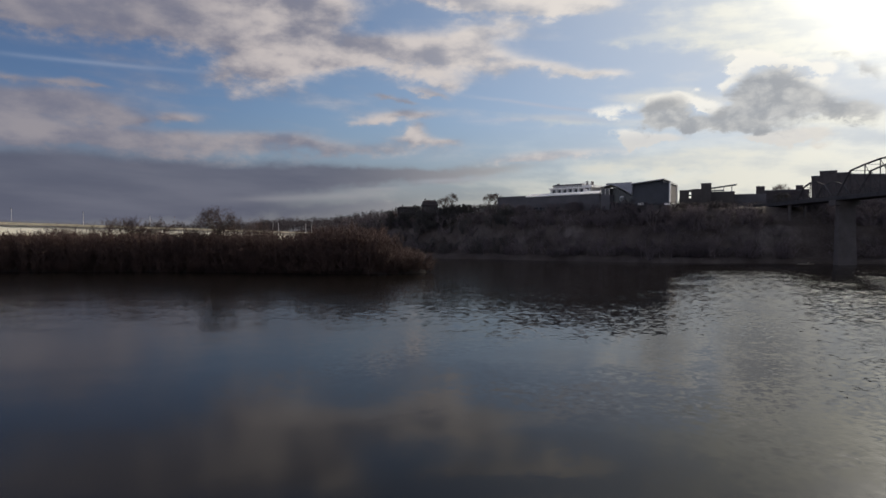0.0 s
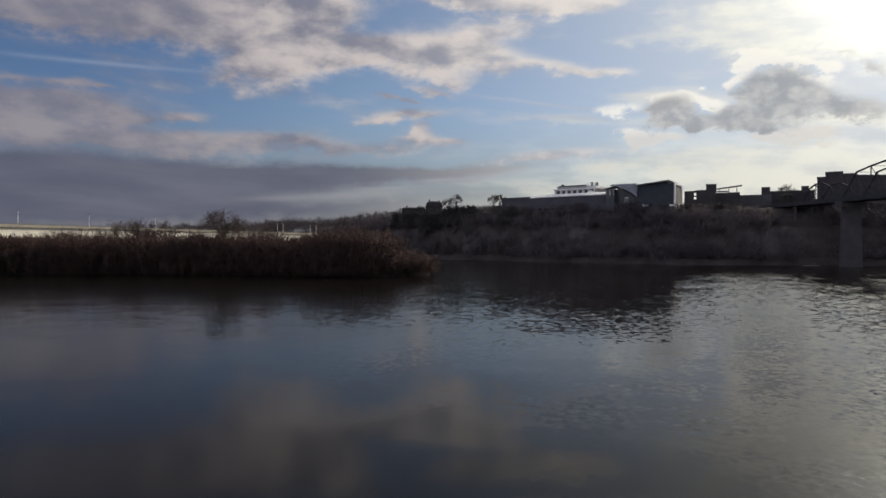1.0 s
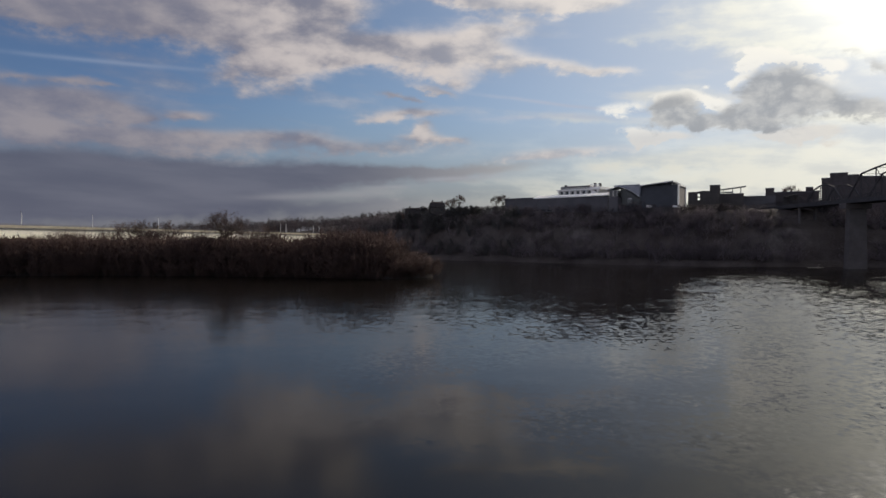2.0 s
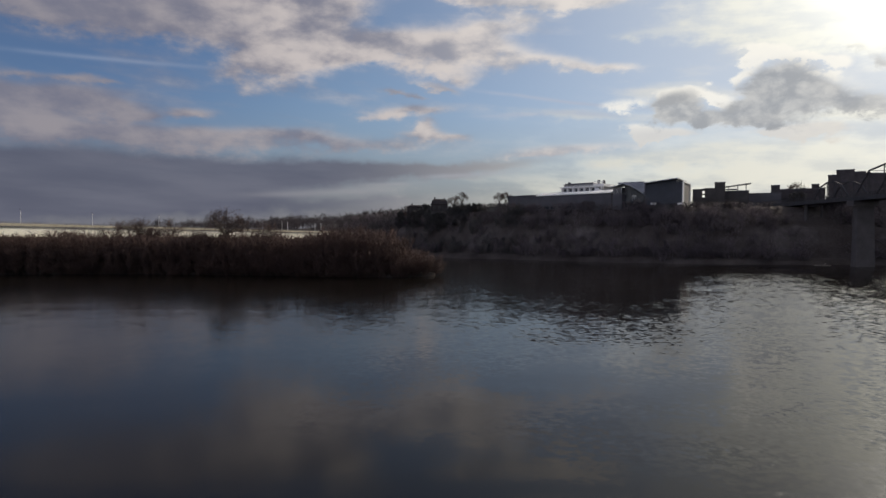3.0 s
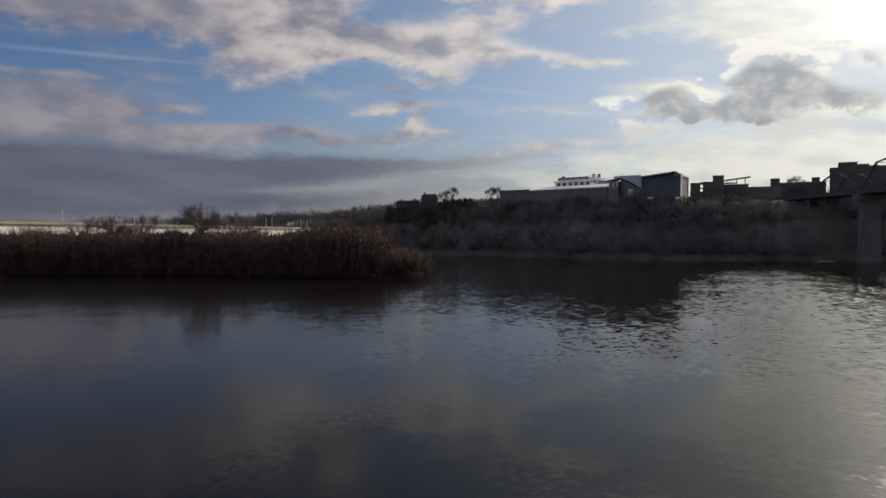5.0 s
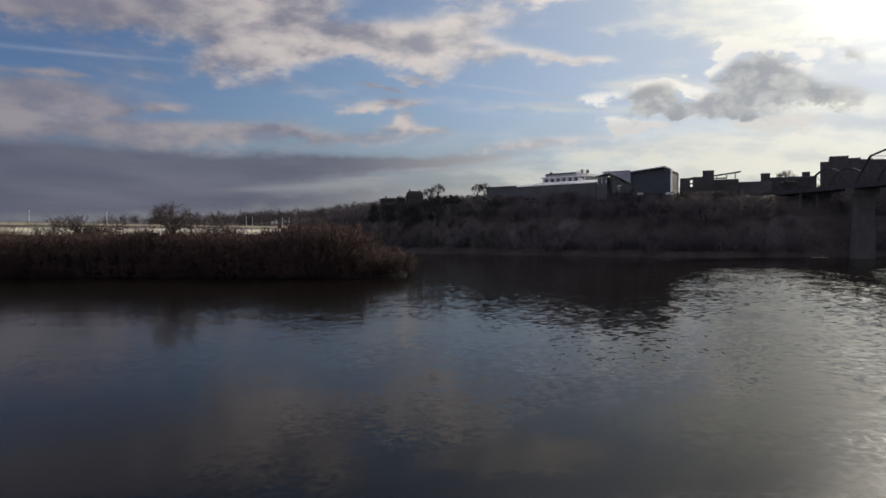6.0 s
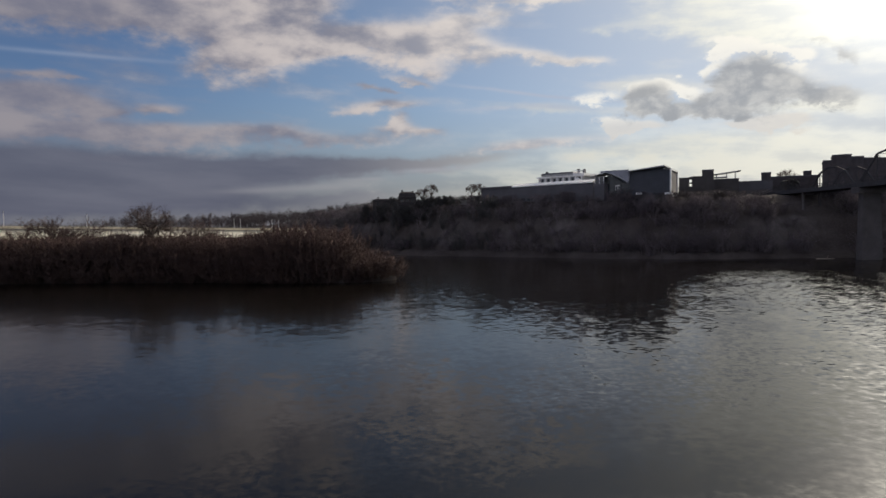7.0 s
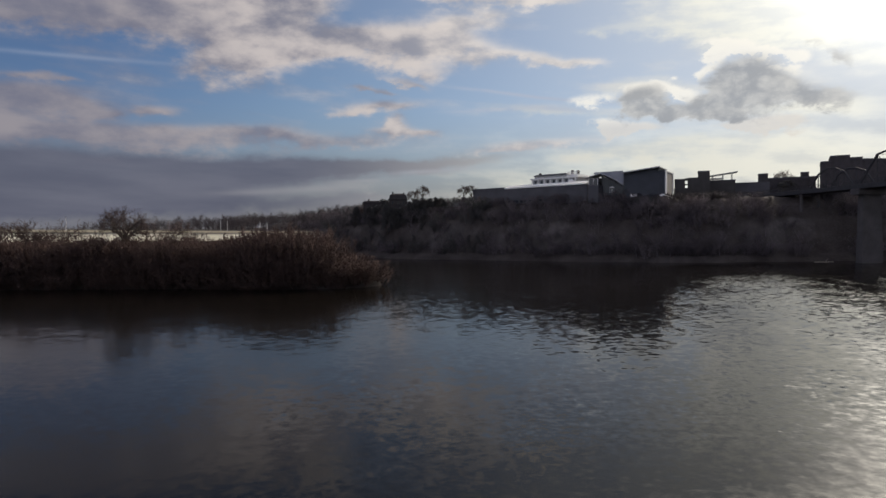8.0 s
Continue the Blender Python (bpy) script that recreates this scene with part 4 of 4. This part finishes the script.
    for x in (0.0, 1.8, 3.6):
        part("mullion", Shape().box(x, -0.12, 2.8, x + 0.16, -0.01, 5.6), M_WHITE, p)


def town():
    for x, y, z, w, d, h, roof_h, label in ((-25.0, 350, 20.0, 12.5, 8, 6.0, 1.2, "dark old house with a low mansard roof among trees"),
                                            (-11.0, 327, 21.0, 8.4, 8, 5.4, 2.9, "tall dark house with a steep mansard roof")):
        t = thing("town_house", pose(x, y, z, 0, 0, 3), label, "house")
        part("wall", Shape().box(0, 0, -3, w, d, h), M_DARKHOUSE, t)
        part("eave", Shape().box(-0.35, -0.35, h, w + 0.35, d + 0.35, h + 0.25), M_DARKHOUSE, t)
        part("roof", Shape().loft([[(-0.1, -0.1, h + 0.25), (w + 0.1, -0.1, h + 0.25), (w + 0.1, d + 0.1, h + 0.25), (-0.1, d + 0.1, h + 0.25)],
                                   [(0.5, 0.5, h + roof_h * 0.75), (w - 0.5, 0.5, h + roof_h * 0.75), (w - 0.5, d - 0.5, h + roof_h * 0.75), (0.5, d - 0.5, h + roof_h * 0.75)],
                                   [(1.6, 1.8, h + roof_h), (w - 1.6, 1.8, h + roof_h), (w - 1.6, d - 1.8, h + roof_h), (1.6, d - 1.8, h + roof_h)]]), M_DARKHOUSE, t)
        part("chimney", Shape().box(w * 0.18, d * 0.4, h, w * 0.18 + 0.7, d * 0.4 + 0.9, h + roof_h + 0.9, 0.05), M_BRICK, t)
        part("chimney", Shape().box(w * 0.8, d * 0.5, h, w * 0.8 + 0.6, d * 0.5 + 0.9, h + roof_h + 0.5, 0.05), M_BRICK, t)
        for k in range(3):
            window_at(t, w * (0.2 + 0.3 * k), h - 2.2, 0.9, 1.5, y=-0.06, frame_mat=M_DARKHOUSE)
    block("outbuilding", pose(17.5, 322, 19.5, 0, 0, -30), 6.0, 5, 4.4, M_CONCRETE, "small pale concrete outbuilding below the bluff top", M_CONCRETE)
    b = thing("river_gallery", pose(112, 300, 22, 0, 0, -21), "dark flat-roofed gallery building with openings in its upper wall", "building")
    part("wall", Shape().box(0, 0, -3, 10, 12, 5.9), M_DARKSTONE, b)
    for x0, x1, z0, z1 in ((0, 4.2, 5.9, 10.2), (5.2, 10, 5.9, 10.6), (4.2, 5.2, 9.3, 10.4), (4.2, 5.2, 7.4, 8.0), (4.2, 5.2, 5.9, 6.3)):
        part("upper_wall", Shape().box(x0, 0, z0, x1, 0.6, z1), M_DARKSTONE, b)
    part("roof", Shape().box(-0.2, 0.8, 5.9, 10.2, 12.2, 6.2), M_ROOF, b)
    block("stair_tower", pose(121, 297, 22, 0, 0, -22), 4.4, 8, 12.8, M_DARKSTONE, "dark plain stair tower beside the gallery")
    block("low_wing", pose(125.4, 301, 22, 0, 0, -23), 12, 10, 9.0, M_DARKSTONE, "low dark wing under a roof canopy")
    c = thing("roof_canopy", pose(126, 301.5, 31.6, 0, 0, -23), "thin open steel canopy on slender columns over a roof terrace", "canopy")
    part("roof", Shape().loft([[(0, 0, 1.6), (0, 8, 1.6), (0, 8, 1.8), (0, 0, 1.8)], [(12.6, 0, 3.2), (12.6, 8, 3.2), (12.6, 8, 3.4), (12.6, 0, 3.4)]]), M_STEELROOF, c)
    part("lower_roof", Shape().box(-1.0, 0.4, 0.6, 7.2, 7.5, 0.85), M_STEELROOF, c)
    for k in range(6):
        part("purlin", Shape().box(1.0 + k * 2.1, -0.3, 1.85 + k * 0.265, 1.15 + k * 2.1, 8.3, 2.05 + k * 0.265), M_STEELROOF, c)
    for x, y in ((3, 0.5), (7, 0.5), (10.5, 0.5), (3, 7), (7, 7), (10.5, 7)):
        part("column", Shape().bar((x, y, -0.2), (x, y, 1.6 + x * 0.125), 0.12, 0.12, 6), M_STEELROOF, c)
    block("terrace_building", pose(136, 304, 21, 0, 0, -25), 17, 12, 9.0, M_GALLERY, "low concrete building along the bluff")
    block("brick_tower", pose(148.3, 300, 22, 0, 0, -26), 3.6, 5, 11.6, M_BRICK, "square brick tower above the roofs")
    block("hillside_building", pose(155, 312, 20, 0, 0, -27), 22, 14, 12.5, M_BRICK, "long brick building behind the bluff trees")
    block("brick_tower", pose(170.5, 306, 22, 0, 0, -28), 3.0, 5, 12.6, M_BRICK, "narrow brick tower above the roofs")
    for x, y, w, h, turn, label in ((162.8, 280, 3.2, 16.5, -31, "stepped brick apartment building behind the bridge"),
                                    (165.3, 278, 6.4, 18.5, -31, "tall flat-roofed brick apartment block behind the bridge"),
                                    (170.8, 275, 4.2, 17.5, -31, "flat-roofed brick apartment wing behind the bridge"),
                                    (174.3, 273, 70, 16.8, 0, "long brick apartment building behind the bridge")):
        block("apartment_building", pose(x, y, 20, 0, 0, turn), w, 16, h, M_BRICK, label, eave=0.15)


museum()
town()


# ---------------------------------------------------------------- bridges
def truss_bridge():
    """Old camelback truss footbridge that runs along y at x = 140."""
    deck_z, x0, w = 24.3, 138.6, 7.0
    b = thing("truss_bridge", pose(0, 0, 0), "old steel camelback truss footbridge on limestone piers", "bridge")
    part("deck", Shape().box(x0 - 0.8, -140, deck_z - 1.4, x0 + w + 0.8, 302, deck_z, 0.1), M_TRUSS, b)
    for x in (x0 - 0.9, x0 + w + 0.7):
        part("railing", Shape().box(x, -140, deck_z + 1.1, x + 0.2, 300, deck_z + 1.25), M_TRUSS, b)
        s = Shape()
        y = -140
        while y < 300:
            s.box(x + 0.05, y, deck_z, x + 0.15, y + 0.12, deck_z + 1.1)
            y += 1.5
        tagged(part("baluster_row", s, M_TRUSS, b), kind="stuff")

    def pier(y, zb, r=1.1):
        p = Shape()
        p.loft([[(x0 + 0.9 - k, y - r - k, z), (x0 + w - 0.4 + k, y - r - k, z), (x0 + w - 0.4 + k, y + r + k, z), (x0 + 0.9 - k, y + r + k, z)] for z, k in ((zb, 0.5), (deck_z - 3.2, 0.0))])
        o = part("pier", p, M_STONE, b, "limestone pier")
        part("cap", Shape().box(x0 - 1.1, y - 2.0, deck_z - 3.2, x0 + w + 1.1, y + 2.0, deck_z - 1.4, 0.2), M_STONE, o)

    for y in (224, 163, 102, 41, -20, -81):
        pier(y, -4)
    for x in (x0 + 0.5, x0 + w - 0.5):
        part("bent_column", Shape().bar((x, 254, 2), (x, 254, deck_z - 1.4), 0.6, 0.55, 8), M_STONE, b, "pale concrete column")

    def span(ya, yb, rise, crown, panels):
        ys = [ya + (yb - ya) * k / panels for k in range(panels + 1)]
        zs = [deck_z + (0 if k in (0, panels) else rise + (crown - rise) * math.sin(math.pi * (k - 1) / max(1, panels - 2))) for k in range(panels + 1)]
        for x in (x0, x0 + w):
            for k in range(panels):
                part("top_chord", Shape().bar((x, ys[k], zs[k]), (x, ys[k + 1], zs[k + 1]), 0.32), M_TRUSS, b)
                if 0 < k:
                    part("post", Shape().bar((x, ys[k], deck_z), (x, ys[k], zs[k]), 0.17), M_TRUSS, b)
                if 0 < k < panels - 1:
                    a, c = ((k, k + 1) if k < panels / 2 else (k + 1, k))
                    part("diagonal", Shape().bar((x, ys[a], zs[a]), (x, ys[c], deck_z), 0.10), M_TRUSS, b)
        for k in range(1, panels):
            part("strut", Shape().bar((x0, ys[k], zs[k]), (x0 + w, ys[k], zs[k]), 0.09), M_TRUSS, b)

    span(248, 226, 4.6, 6.3, 5)
    for ya, yb in ((223, 164), (162, 103), (101, 42), (40, -19)):
        span(ya, yb, 8.2, 10.8, 8)


def girder_bridge():
    """Road bridge with deep cream girders that crosses behind the island."""
    ax, ay, bx, by = -142.0, 200.0, -71.0, 342.0
    dx, dy = bx - ax, by - ay
    n = math.hypot(dx, dy)
    ux, uy = dx / n, dy / n
    m = pose(ax, ay, 0.5, 0, 0.75, math.degrees(math.atan2(dy, dx))) @ Matrix.Translation((-420, 0, 0))
    length = 420 + n + 220
    b = thing("girder_bridge", m, "long road bridge with cream painted girders and rails", "bridge")
    for y in (-0.4, 13.0):
        part("girder", Shape().box(0, y, 10.2, length, y + 0.5, 13.0), M_CREAM, b)
        part("flange", Shape().box(0, y - 0.35, 9.95, length, y + 0.85, 10.2), M_CREAM, b)
    part("deck", Shape().box(0, -0.7, 13.0, length, 14.2, 13.4), M_CONCRETE, b)
    for y in (-0.62, 13.9):
        part("parapet", Shape().box(0, y - 0.05, 13.4, length, y + 0.25, 14.25), M_PARAPET, b, "buff concrete parapet")
        part("rail", Shape().box(0, y, 14.65, length, y + 0.10, 14.75), M_CONCRETE, b)
        k = Shape()
        x = 0
        while x < length:
            k.box(x, y + 0.01, 14.25, x + 0.14, y + 0.12, 14.65)
            x += 2.4
        tagged(part("rail_post_row", k, M_CONCRETE, b), kind="stuff")
    for x in (270, 332, 394, 456, 518, 572, 640, 702, 764):
        if x < length:
            part("pier", Shape().box(x - 1.2, 0.5, -4, x + 1.2, 12.6, 9.95, 0.25), M_CONCRETE, b)
    for x in (425.3, 449.7, 477.4, 548.5, 552.5, 574.0, 579.0):
        p = m @ Matrix.Translation((x, 0.3, 13.4))
        lamp = thing("street_lamp", p, "slim grey street lamp post on the bridge", "lamp", "lamps on the bridge")
        part("pole", Shape().bar((0, 0, 0), (0, 0, 5.2), 0.11, 0.07, 6), M_WHITE, lamp)
        part("lamp_head", Shape().bar((0, 0, 5.2), (0, 0.5, 5.35), 0.09, 0.12, 6), M_CONCRETE, lamp)


truss_bridge()
girder_bridge()


# ---------------------------------------------------------------- driftwood
def driftwood(x, y, z, length, turn, rise, seed, label):
    rng = random.Random(seed)
    t = thing("driftwood_log", pose(x, y, z, 0, -rise, turn), label, "driftwood", "driftwood along the shore")
    log = Shape()
    p, r = Vector((-length / 2, 0, 0)), length * 0.035
    for k in range(5):
        q = p + Vector((length / 5, rng.uniform(-0.05, 0.05) * length, rng.uniform(-0.02, 0.03) * length))
        log.bar(p, q, r, r * 0.82, 7)
        p, r = q, r * 0.82
    part("stem", log, M_WOOD, t, smooth_faces=True)
    snag = Shape().bar((length * 0.1, 0, 0), (length * 0.28, 0.1 * length, 0.2 * length), length * 0.018, length * 0.008, 5)
    part("snag", snag, M_WOOD, t)


driftwood(-33.2, 170.0, 0.08, 3.2, 6, 2, 1, "pale driftwood log lying at the island's waterline")
driftwood(-23.3, 167.2, 0.75, 1.5, 140, 38, 2, "pale broken branch leaning on the island's bank")
driftwood(132.5, 231.0, 0.05, 5.4, -8, 1, 3, "long pale log floating near the bridge pier")
